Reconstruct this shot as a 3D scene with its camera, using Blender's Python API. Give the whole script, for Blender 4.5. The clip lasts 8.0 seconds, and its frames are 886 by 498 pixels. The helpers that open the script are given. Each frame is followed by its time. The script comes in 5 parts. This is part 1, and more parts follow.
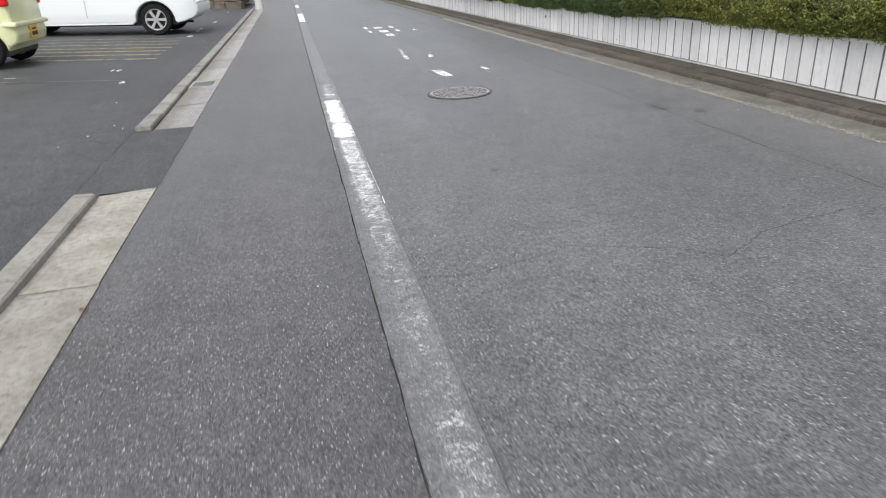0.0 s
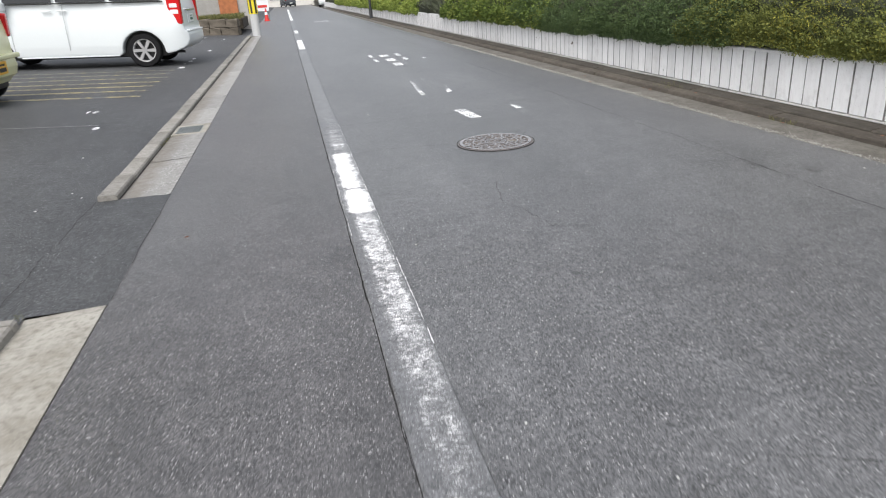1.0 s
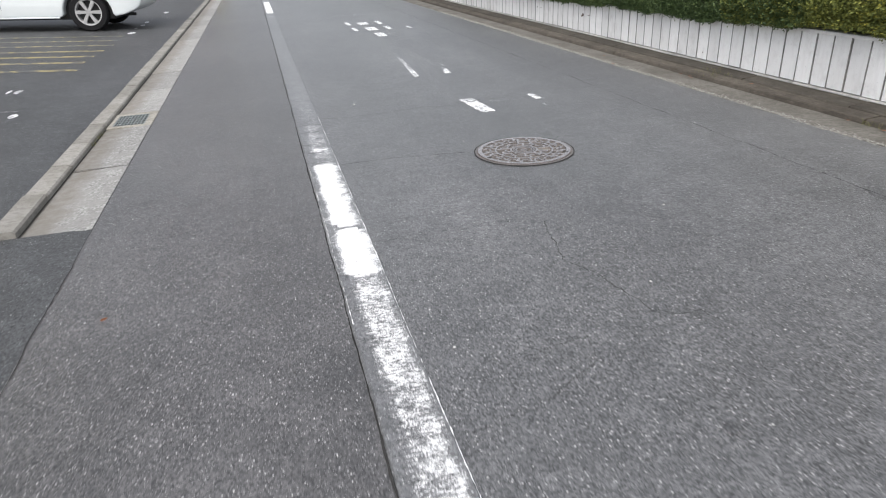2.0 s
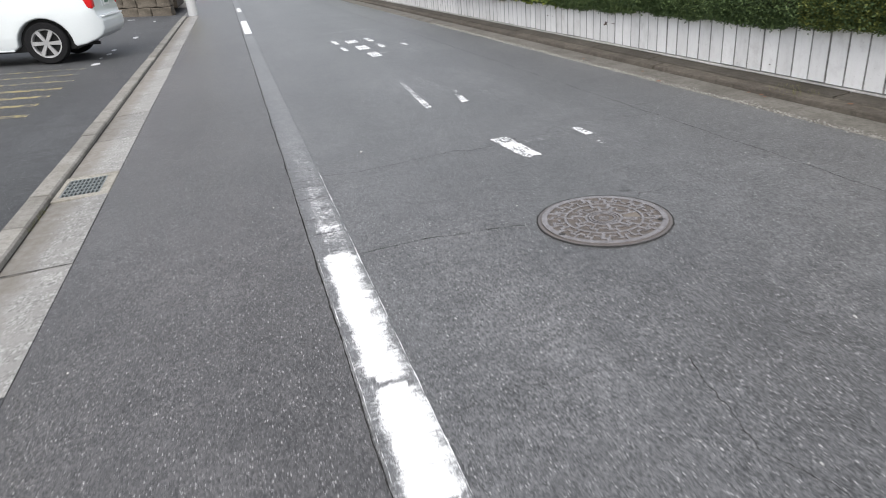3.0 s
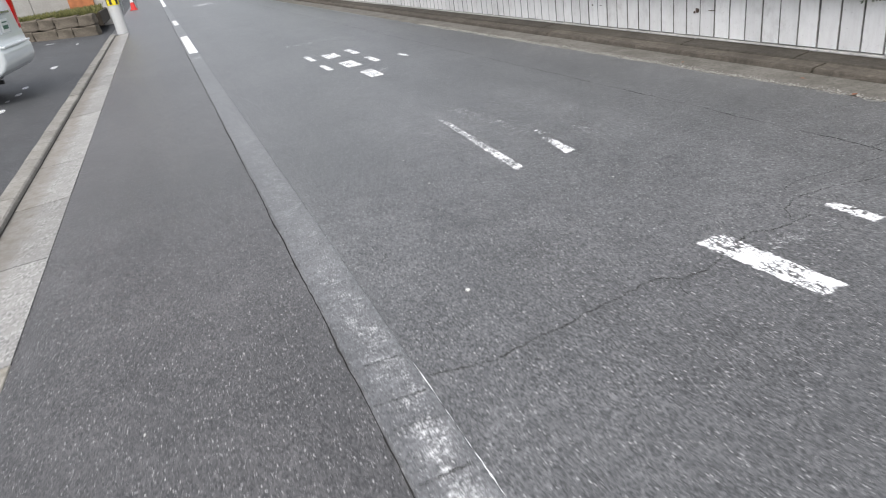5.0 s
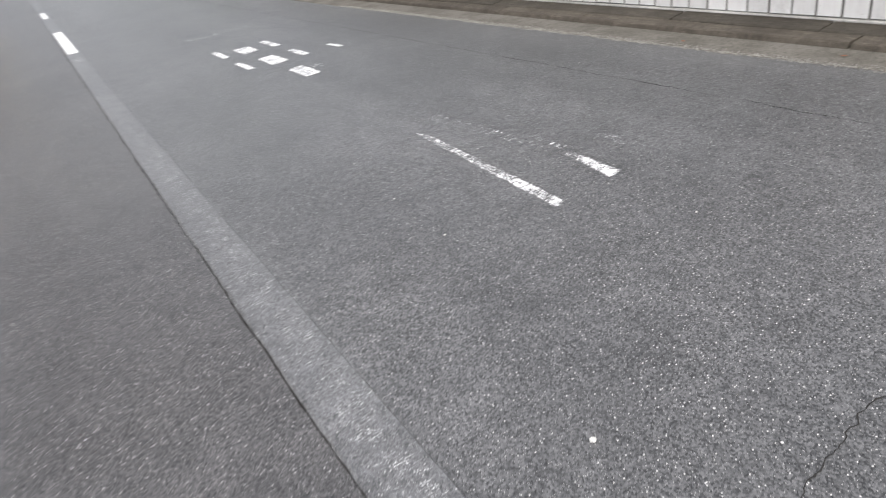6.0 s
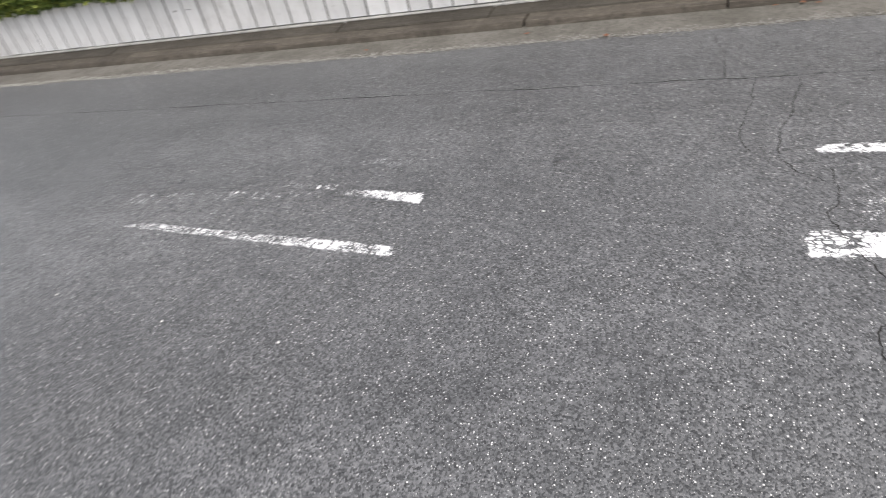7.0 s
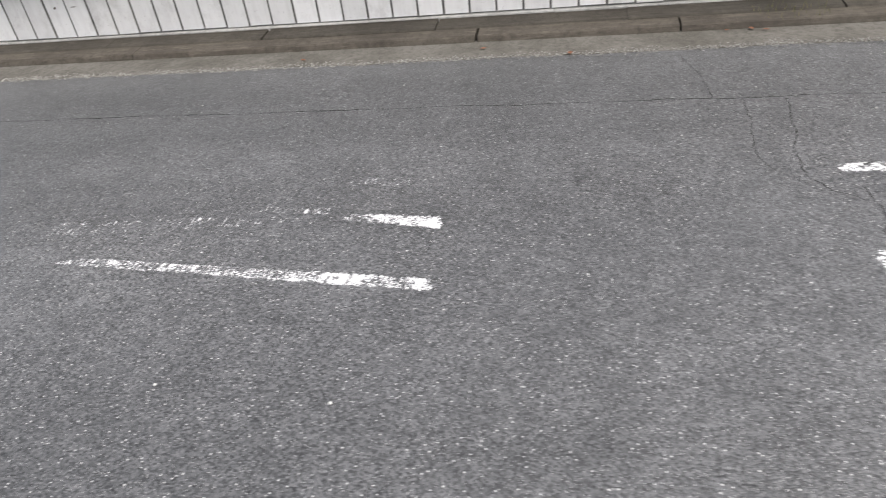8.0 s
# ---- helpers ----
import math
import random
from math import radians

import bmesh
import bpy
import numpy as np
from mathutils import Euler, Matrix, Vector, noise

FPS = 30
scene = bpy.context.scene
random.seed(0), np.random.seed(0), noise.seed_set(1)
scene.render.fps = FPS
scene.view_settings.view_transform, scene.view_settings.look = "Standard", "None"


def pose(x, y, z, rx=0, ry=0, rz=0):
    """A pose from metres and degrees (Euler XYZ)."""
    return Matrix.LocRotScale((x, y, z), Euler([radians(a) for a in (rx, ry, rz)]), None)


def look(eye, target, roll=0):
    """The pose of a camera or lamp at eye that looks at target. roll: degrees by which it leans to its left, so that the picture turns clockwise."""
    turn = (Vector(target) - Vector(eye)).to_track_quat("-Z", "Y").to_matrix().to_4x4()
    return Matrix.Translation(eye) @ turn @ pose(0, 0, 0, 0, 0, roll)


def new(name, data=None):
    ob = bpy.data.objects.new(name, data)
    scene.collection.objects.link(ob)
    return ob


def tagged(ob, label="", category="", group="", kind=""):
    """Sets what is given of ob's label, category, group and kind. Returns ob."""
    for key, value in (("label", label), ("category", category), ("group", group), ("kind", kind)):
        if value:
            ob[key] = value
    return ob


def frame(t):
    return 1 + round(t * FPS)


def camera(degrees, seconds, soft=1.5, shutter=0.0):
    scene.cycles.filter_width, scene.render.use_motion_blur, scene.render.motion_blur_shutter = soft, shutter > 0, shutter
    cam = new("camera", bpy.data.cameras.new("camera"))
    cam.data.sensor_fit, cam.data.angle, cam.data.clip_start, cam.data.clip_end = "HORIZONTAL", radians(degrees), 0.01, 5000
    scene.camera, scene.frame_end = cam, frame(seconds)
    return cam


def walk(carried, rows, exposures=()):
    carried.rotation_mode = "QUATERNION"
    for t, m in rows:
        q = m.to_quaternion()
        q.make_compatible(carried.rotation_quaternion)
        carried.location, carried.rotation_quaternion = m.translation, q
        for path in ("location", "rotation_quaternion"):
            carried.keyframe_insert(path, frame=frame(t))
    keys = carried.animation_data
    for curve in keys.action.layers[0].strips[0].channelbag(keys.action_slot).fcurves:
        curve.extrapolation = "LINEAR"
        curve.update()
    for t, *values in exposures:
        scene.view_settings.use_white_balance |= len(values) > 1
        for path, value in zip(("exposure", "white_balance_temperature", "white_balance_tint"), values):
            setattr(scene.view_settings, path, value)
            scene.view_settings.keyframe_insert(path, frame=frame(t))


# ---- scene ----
cam = camera(68.2, 8.0, soft=1.05, shutter=0.28)
EXPOSURE = 0.66
PATH = [
    (0, (-0.22, -0.544, 1.204), (0.138, 1.256, 0.408), -3.3),
    (0.5, (-0.234, 0.134, 1.237), (0.134, 1.92, 0.416), -7.1),
    (1, (-0.214, 0.777, 1.246), (0.151, 2.597, 0.502), -4.1),
    (1.2, (-0.221, 1.061, 1.257), (0.182, 2.867, 0.497), -3.2),
    (2.3, (-0.198, 2.479, 1.258), (0.264, 4.219, 0.387), -3.6),
    (2.5, (-0.202, 2.732, 1.256), (0.294, 4.454, 0.369), -6.7),
    (3, (-0.192, 3.364, 1.273), (0.281, 5.12, 0.442), -5.4),
    (3.5, (-0.213, 4.003, 1.264), (0.346, 5.711, 0.386), -7.4),
    (4, (-0.21, 4.644, 1.309), (0.27, 6.411, 0.503), -6.0),
    (4.5, (-0.23, 5.248, 1.282), (0.332, 6.966, 0.425), -6.8),
    (4.7, (-0.258, 5.479, 1.25), (0.294, 7.198, 0.389), -8.4),
    (5.8, (-0.287, 6.826, 1.27), (0.393, 8.453, 0.327), -12.5),
    (6, (-0.277, 6.992, 1.291), (0.504, 8.555, 0.317), -11.4),
    (6.5, (-0.275, 7.463, 1.296), (0.912, 8.71, 0.277), -12.1),
    (7, (-0.294, 7.9, 1.235), (1.169, 8.708, 0.135), -13.9),
    (7.5, (-0.212, 8.19, 1.22), (1.404, 8.581, 0.108), -8.8),
    (8, (-0.224, 8.56, 1.205), (1.387, 8.957, 0.086), -7.2),
]
walk(cam, [(t, look(eye, target, roll)) for t, eye, target, roll in PATH], exposures=[(0, EXPOSURE, 6500, 10), (2.4, EXPOSURE - 0.02, 6475, 10), (3.5, EXPOSURE - 0.08, 6460, 10), (4.7, EXPOSURE - 0.01, 6450, 10), (5.9, EXPOSURE + 0.04, 6600, 11), (6.3, EXPOSURE + 0.04, 6640, 11), (8, EXPOSURE + 0.03, 6650, 11)])

# ---- world and light: an overcast day ----
world = bpy.data.worlds.new("overcast_sky")
scene.world = world
world.use_nodes = True
wt = world.node_tree
sky = wt.nodes.new("ShaderNodeTexSky")
sky.sky_type = "NISHITA"
sky.sun_disc = False
sky.sun_elevation, sky.sun_rotation = radians(55), radians(200)
sky.dust_density, sky.air_density = 4.0, 1.0
cloud = wt.nodes.new("ShaderNodeHueSaturation")
cloud.inputs["Saturation"].default_value = 0.32
wt.links.new(sky.outputs[0], cloud.inputs["Color"])
wt.links.new(cloud.outputs[0], wt.nodes["Background"].inputs[0])
wt.nodes["Background"].inputs[1].default_value = 0.15
sun = new("sun", bpy.data.lights.new("sun", "SUN"))
sun.data.energy, sun.data.angle, sun.data.color = 1.0, radians(40), (1.0, 0.97, 0.93)
sun.rotation_euler = (radians(35), 0, radians(-20))


# ---- materials ----
class Mat:
    """A node material with short helpers."""

    def __init__(self, name, rough=0.8, metal=0.0, spec=0.5):
        self.m = bpy.data.materials.new(name)
        self.m.use_nodes = True
        self.t = self.m.node_tree
        self.b = self.t.nodes["Principled BSDF"]
        self.b.inputs["Roughness"].default_value = rough
        self.b.inputs["Metallic"].default_value = metal
        self.b.inputs["Specular IOR Level"].default_value = spec
        self.pos = self.t.nodes.new("ShaderNodeNewGeometry").outputs["Position"]

    def put(self, socket, value):
        if isinstance(value, (int, float)):
            socket.default_value = value
        elif isinstance(value, tuple):
            socket.default_value = (*value, 1)[:4]
        else:
            self.t.links.new(value, socket)

    def scaled(self, sx, sy, sz):
        n = self.t.nodes.new("ShaderNodeVectorMath")
        n.operation = "MULTIPLY"
        self.t.links.new(self.pos, n.inputs[0])
        n.inputs[1].default_value = (sx, sy, sz)
        return n.outputs[0]

    def noise(self, scale, detail=3, rough=0.55, vec=None, out=0):
        n = self.t.nodes.new("ShaderNodeTexNoise")
        n.inputs["Scale"].default_value, n.inputs["Detail"].default_value = scale, detail
        n.inputs["Roughness"].default_value = rough
        self.t.links.new(vec or self.pos, n.inputs["Vector"])
        return n.outputs[out]

    def cells(self, scale, feature="F1", vec=None, out=0):
        n = self.t.nodes.new("ShaderNodeTexVoronoi")
        n.feature = feature
        n.inputs["Scale"].default_value = scale
        self.t.links.new(vec or self.pos, n.inputs["Vector"])
        return n.outputs[out]

    def math(self, op, a, b=0.0, c=0.0):
        n = self.t.nodes.new("ShaderNodeMath")
        n.operation = op
        for i, v in enumerate((a, b, c)):
            self.put(n.inputs[i], v)
        return n.outputs[0]

    def ramp(self, v, lo, hi, a=0.0, b=1.0):
        n = self.t.nodes.new("ShaderNodeMapRange")
        n.interpolation_type = "SMOOTHSTEP"
        for i, x in enumerate((v, lo, hi, a, b)):
            self.put(n.inputs[i], x)
        return n.outputs[0]

    def mix(self, f, a, b, blend="MIX"):
        n = self.t.nodes.new("ShaderNodeMix")
        n.data_type, n.blend_type = "RGBA", blend
        self.put(n.inputs["Factor"], f)
        self.put(n.inputs["A"], a)
        self.put(n.inputs["B"], b)
        return n.outputs["Result"]

    def grey(self, v):
        n = self.t.nodes.new("ShaderNodeCombineColor")
        for i in range(3):
            self.put(n.inputs[i], v)
        return n.outputs[0]

    def random(self, of="object"):
        if of == "object":
            return self.t.nodes.new("ShaderNodeObjectInfo").outputs["Random"]
        return self.t.nodes.new("ShaderNodeNewGeometry").outputs["Random Per Island"]

    def attr(self, name):
        n = self.t.nodes.new("ShaderNodeAttribute")
        n.attribute_name = name
        return n.outputs["Fac"]

    def bump(self, h, dist, strength=0.6):
        n = self.t.nodes.new("ShaderNodeBump")
        n.inputs["Distance"].default_value, n.inputs["Strength"].default_value = dist, strength
        self.put(n.inputs["Height"], h)
        self.t.links.new(n.outputs[0], self.b.inputs["Normal"])

    def colour(self, v):
        self.put(self.b.inputs["Base Color"], v)
        return self.m


def asphalt_colour(k, level, tint, specks):
    """Worn asphalt: dark binder, grey stones of two sizes, pale chips, wide stains. Returns colour and height."""
    stone = k.cells(190.0, out=1)
    v = k.math("ADD", k.math("MULTIPLY", stone, 0.8), k.math("MULTIPLY", k.noise(420, 2), 0.5))
    v = k.ramp(v, 0.2, 1.05, 0.12, 1.8)
    chip = k.math("MULTIPLY", k.ramp(k.cells(150.0), 0.40, 0.28), k.math("GREATER_THAN", k.cells(150.0, out=1), 1 - specks * 0.75))
    big = k.math("MULTIPLY", k.ramp(k.cells(46.0), 0.19, 0.15), k.math("GREATER_THAN", k.cells(46.0, out=1), 1 - specks * 0.28))
    dust = k.math("MULTIPLY", k.ramp(k.cells(300.0), 0.45, 0.3), k.math("GREATER_THAN", k.cells(300.0, out=1), 1 - specks * 0.9))
    chip = k.math("MAXIMUM", k.math("MAXIMUM", chip, big), k.math("MULTIPLY", dust, 0.75))
    wide = k.math("MULTIPLY", k.ramp(k.noise(0.55, 4, 0.6), 0.3, 0.7, 0.86, 1.14), k.math("MULTIPLY", k.ramp(k.noise(5.0, 4, 0.65), 0.3, 0.7, 0.86, 1.14), k.math("MULTIPLY", k.ramp(k.noise(26.0, 5, 0.75), 0.3, 0.7, 0.78, 1.22), k.ramp(k.noise(1.0, 3, 0.6, k.scaled(1.6, 0.14, 1)), 0.32, 0.68, 0.9, 1.1))))
    g = k.math("MULTIPLY", k.math("MULTIPLY", v, wide), level)
    col = k.mix(1.0, k.grey(g), tint, "MULTIPLY")
    col = k.mix(k.math("MULTIPLY", chip, 0.95), col, (0.70, 0.70, 0.69))
    return col, k.math("ADD", k.math("MULTIPLY", k.cells(190.0), -0.7), k.noise(300, 2))


def asphalt(name, level, tint, specks=0.18, spec=1.0, rough=0.35):
    k = Mat(name, rough, spec=spec)
    col, h = asphalt_colour(k, level, tint, specks)
    k.bump(h, 0.004, 0.40)
    return k.colour(col)


ROAD_TINT, PATH_TINT, LOT_TINT = (0.99, 1.0, 1.025), (1.025, 0.995, 1.005), (0.96, 1.0, 1.05)
ROAD_LEVEL, LOT_LEVEL = 0.093, 0.056
M_ROAD = asphalt("worn_road_asphalt", ROAD_LEVEL, ROAD_TINT)
M_PATH = asphalt("roadside_asphalt", 0.067, PATH_TINT, 0.19)
M_LOT = asphalt("parking_asphalt", LOT_LEVEL, LOT_TINT, 0.13, 0.5, 0.6)


def paint(name, cover, crackle=0.0, white=(0.86, 0.87, 0.88), flake=1.0):
    """Road paint worn through to the asphalt; cover 0..1, or the mesh's own cover attribute."""
    k = Mat(name, 0.6, spec=1.0)
    under, h = asphalt_colour(k, ROAD_LEVEL, ROAD_TINT, 0.18)
    c = k.attr("cover") if cover is None else cover
    n = k.math("ADD", k.math("ADD", k.math("MULTIPLY", k.noise(22, 7, 0.78), 0.45), k.math("MULTIPLY", k.noise(140, 3, 0.6), 0.2)), k.math("MULTIPLY", k.noise(1.0, 5, 0.7, k.scaled(14, 70, 1)), 0.35))
    if cover is None and not crackle:
        n = k.math("ADD", k.math("ADD", k.math("MULTIPLY", k.noise(13, 7, 0.78), 0.3), k.math("MULTIPLY", k.noise(190, 4, 0.7), 0.35)), k.math("MULTIPLY", k.noise(1.0, 5, 0.75, k.scaled(26, 130, 1)), 0.35))
    n = k.ramp(n, *((0.28, 0.72) if crackle or cover is not None else (0.34, 0.66)))
    mask = k.ramp(k.math("SUBTRACT", c, n), -0.03, 0.10 if crackle else 0.24)
    if crackle:
        skew = k.t.nodes.new("ShaderNodeMapping")
        skew.inputs["Rotation"].default_value = (0, 0, radians(28))
        skew.inputs["Scale"].default_value = (58 * flake, 34 * flake, 1)
        k.t.links.new(k.pos, skew.inputs["Vector"])
        warp = k.t.nodes.new("ShaderNodeVectorMath")
        warp.operation = "MULTIPLY_ADD"
        k.t.links.new(k.noise(60, 3, 0.6, out=1), warp.inputs[0])
        warp.inputs[1].default_value = (0.7, 0.7, 0.0)
        k.t.links.new(skew.outputs[0], warp.inputs[2])
        edge = k.cells(1.0, "DISTANCE_TO_EDGE", warp.outputs[0])
        mask = k.math("MULTIPLY", mask, k.ramp(k.math("SUBTRACT", edge, k.math("MULTIPLY", k.ramp(k.noise(7, 4, 0.7), 0.40, 0.60), crackle)), -0.02, 0.02))
    elif cover is None:
        film = k.ramp(k.noise(14, 4, 0.7), 0.35, 0.75, 0.06, 0.24)
        under = k.mix(film, under, (0.33, 0.34, 0.36))
    dirt = k.mix(k.ramp(k.noise(55, 3), 0.45, 0.75, 0, 0.25), white, (0.55, 0.56, 0.56))
    k.put(k.b.inputs["Roughness"], k.ramp(mask, 0, 1, 0.35, 0.65))
    k.bump(k.math("ADD", h, k.math("MULTIPLY", mask, 0.5)), 0.004, 0.40)
    return k.colour(k.mix(mask, under, dirt))


M_LINE = paint("worn_edge_line", None)
M_PAINT = paint("crackled_road_paint", None, 0.12)
M_PAINT_WORN = paint("flaking_road_paint", None, 0.17, flake=2.1)
M_BEAD = paint("paint_bead", None, 0.02)


def concrete(name, base, stain, wear=0.5, moss=0.0, rough=0.85):
    k = Mat(name, rough, spec=0.3)
    col = k.mix(k.ramp(k.noise(2.6, 7, 0.75), 0.36, 0.64, 0, wear), base, stain)
    col = k.mix(k.ramp(k.noise(30, 5, 0.7), 0.42, 0.75, 0, wear * 0.8), col, tuple(c * 0.55 for c in stain))
    col = k.mix(k.ramp(k.noise(190, 2), 0.5, 0.75, 0, 0.35), col, tuple(min(1, c * 1.5) for c in base))
    if moss:
        col = k.mix(k.ramp(k.noise(1.0, 6, 0.75, k.scaled(42, 2.2, 42)), 0.45, 0.65, 0, 0.55), col, tuple(c * 0.45 for c in base))
        col = k.mix(k.ramp(k.noise(1.0, 5, 0.7, k.scaled(30, 5, 30)), 0.52, 0.72, 0, 0.45), col, tuple(min(1, c * 1.9) for c in base))
        col = k.mix(k.ramp(k.noise(9, 6, 0.75), 0.45, 0.7, 0, moss), col, (0.05, 0.045, 0.033))
    col = k.mix(1.0, col, k.grey(k.ramp(k.random(), 0, 1, 0.9, 1.1)), "MULTIPLY")
    k.bump(k.noise(170, 4, 0.7), 0.004, 0.5)
    return k.colour(col)


def gutter_concrete(name, base, mud):
    """Old gutter concrete: pale washed-out stones along the road side, brown silt near the kerb."""
    k = Mat(name, 0.85, spec=0.3)
    col = k.mix(k.ramp(k.noise(2.6, 6, 0.7), 0.36, 0.64, 0, 0.5), base, tuple(c * 0.75 for c in base))
    side = k.t.nodes.new("ShaderNodeSeparateXYZ")
    k.t.links.new(k.pos, side.inputs[0])
    silt = k.ramp(k.math("ADD", side.outputs[0], k.math("MULTIPLY", k.noise(3.5, 5, 0.7), 0.34)), -1.16, -1.30)
    stones = k.cells(95.0, out=1)
    rough = k.math("MULTIPLY", k.ramp(k.noise(9, 5, 0.7), 0.36, 0.56), k.math("SUBTRACT", 1.0, silt))
    col = k.mix(k.math("MULTIPLY", rough, k.ramp(stones, 0.45, 0.95, 0, 0.85)), col, (0.47, 0.47, 0.46))
    col = k.mix(k.math("MULTIPLY", rough, k.ramp(stones, 0.42, 0.1, 0, 0.75)), col, (0.14, 0.14, 0.14))
    col = k.mix(k.math("MULTIPLY", silt, k.ramp(k.noise(16, 5, 0.7), 0.3, 0.7, 0.35, 0.9)), col, mud)
    col = k.mix(1.0, col, k.grey(k.ramp(k.random(), 0, 1, 0.92, 1.1)), "MULTIPLY")
    k.bump(k.math("ADD", k.noise(170, 4, 0.7), k.math("MULTIPLY", stones, rough)), 0.005, 0.6)
    return k.colour(col)


M_GUTTER = gutter_concrete("old_gutter_concrete", (0.29, 0.285, 0.275), (0.185, 0.168, 0.143))
M_GUTTER_SMOOTH = concrete("smooth_gutter_concrete", (0.33, 0.318, 0.285), (0.205, 0.19, 0.158), 0.85)
M_KERB_TOP = concrete("kerb_concrete", (0.29, 0.28, 0.26), (0.18, 0.17, 0.148), 0.7)
M_GUTTER_R = concrete("sandy_gutter_concrete", (0.162, 0.153, 0.137), (0.092, 0.086, 0.073), 0.95)
M_KERB_R = concrete("mossy_kerb_concrete", (0.112, 0.098, 0.08), (0.06, 0.051, 0.042), 0.9, 0.35)
M_KERB_MOSS = concrete("dark_mossy_concrete", (0.083, 0.074, 0.061), (0.048, 0.042, 0.034), 0.9, 0.35)
M_LEDGE = concrete("pale_ledge_concrete", (0.56, 0.555, 0.53), (0.30, 0.295, 0.28), 0.7)
M_BLOCKS = concrete("stone_wall", (0.15, 0.13, 0.105), (0.085, 0.072, 0.058), 0.5, 0.3)
M_WALL = concrete("grey_concrete_wall", (0.40, 0.39, 0.37), (0.28, 0.27, 0.25), 0.5)
M_POLE = concrete("pole_concrete", (0.46, 0.47, 0.47), (0.36, 0.36, 0.36), 0.4)


def board_paint():
    k = Mat("weathered_white_boards", 0.7, spec=0.3)
    streak = k.noise(1.0, 5, 0.7, k.scaled(20, 26, 3.5))
    col = k.mix(k.ramp(streak, 0.42, 0.72, 0, 0.35), (0.90, 0.895, 0.89), (0.70, 0.685, 0.675))
    col = k.mix(k.ramp(k.noise(7, 5, 0.65), 0.5, 0.75, 0, 0.3), col, (0.55, 0.535, 0.53))
    col = k.mix(k.ramp(k.noise(3.0, 6, 0.75), 0.52, 0.7, 0, 0.35), col, (0.48, 0.46, 0.445))
    col = k.mix(k.ramp(k.noise(70, 5, 0.78), 0.60, 0.72, 0, 0.6), col, (0.2, 0.185, 0.17))
    col = k.mix(1.0, col, k.grey(k.ramp(k.random(), 0, 1, 0.92, 1.06)), "MULTIPLY")
    k.bump(k.noise(1.0, 5, 0.7, k.scaled(120, 120, 18)), 0.003, 0.5)
    return k.colour(col)


M_BOARD = board_paint()


def plain(name, col, rough=0.5, metal=0.0, vary=0.15, scale=40, spec=0.5):
    k = Mat(name, rough, metal, spec)
    n = k.ramp(k.noise(scale, 4, 0.6), 0.3, 0.7, 1 - vary, 1 + vary)
    return k.colour(k.mix(1.0, col, k.grey(n), "MULTIPLY"))


# groove sides and bottom: greys darker than the white panel fronts
M_BOARD_SIDE = plain("grey_board_side", (0.25, 0.245, 0.235), 0.9, vary=0.3, scale=25)
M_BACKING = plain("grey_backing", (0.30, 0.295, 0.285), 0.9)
M_DARK = plain("joint_shadow_soil", (0.03, 0.028, 0.025), 0.95)
M_CRACK = plain("crack_filled_with_dirt", (0.03, 0.029, 0.028), 0.95)
M_SOIL = plain("soil", (0.05, 0.04, 0.03), 0.95, vary=0.3, scale=12)
M_RUST = plain("rust_stain", (0.10, 0.07, 0.055), 0.9, vary=0.4)
M_BODY = plain("white_car_paint", (0.70, 0.74, 0.75), 0.16, vary=0.01)
M_CREAM = plain("pale_yellow_car_paint", (0.74, 0.75, 0.45), 0.2, vary=0.02)
M_NAVY = plain("dark_car_paint", (0.06, 0.065, 0.075), 0.2, vary=0.02)
M_TYRE = plain("tyre_rubber", (0.012, 0.012, 0.013), 0.85, vary=0.2, spec=0.2)
M_BLACK = plain("black_plastic", (0.015, 0.015, 0.016), 0.55, vary=0.1)
M_ALLOY = plain("silver_alloy", (0.50, 0.50, 0.51), 0.38, 0.5, vary=0.06)
M_GLASS = plain("tinted_car_glass", (0.012, 0.014, 0.016), 0.05, vary=0.0)
M_RED = plain("red_lamp_lens", (0.55, 0.012, 0.015), 0.12, vary=0.05)
M_CLEAR = plain("clear_lamp_lens", (0.80, 0.80, 0.80), 0.12, vary=0.05)
M_CHROME = plain("chrome_strip", (0.7, 0.7, 0.72), 0.15, 1.0, vary=0.02)
M_PLATE = plain("number_plate_white", (0.72, 0.74, 0.72), 0.4, vary=0.03)
M_PLATE_Y = plain("number_plate_yellow", (0.75, 0.42, 0.02), 0.4, vary=0.05)
M_STEEL = plain("galvanised_grating", (0.19, 0.21, 0.21), 0.5, 0.4, vary=0.25)
M_LAMP_POST = plain("dark_painted_post", (0.035, 0.037, 0.04), 0.5, vary=0.1)
M_GUARD_Y = plain("yellow_guard_sleeve", (0.75, 0.62, 0.03), 0.45, vary=0.05)
M_GUARD_K = plain("black_guard_stripe", (0.02, 0.02, 0.02), 0.5, vary=0.1)
M_CONE = plain("red_plastic", (0.55, 0.035, 0.03), 0.5, vary=0.1)
M_SIGN = plain("white_sign_board", (0.75, 0.76, 0.78), 0.5, vary=0.05)
M_BLUE = plain("blue_sign_ink", (0.06, 0.14, 0.4), 0.5, vary=0.05)
M_ORANGE = plain("rusty_orange_panel", (0.36, 0.13, 0.05), 0.7, vary=0.2, scale=6)
M_BARK = plain("reddish_bark", (0.16, 0.075, 0.05), 0.9, vary=0.35)
M_HOUSE = plain("pale_house_plaster", (0.62, 0.60, 0.56), 0.8, vary=0.05, scale=2)
M_ROOF = plain("grey_roof_tiles", (0.13, 0.13, 0.14), 0.7, vary=0.15, scale=5)
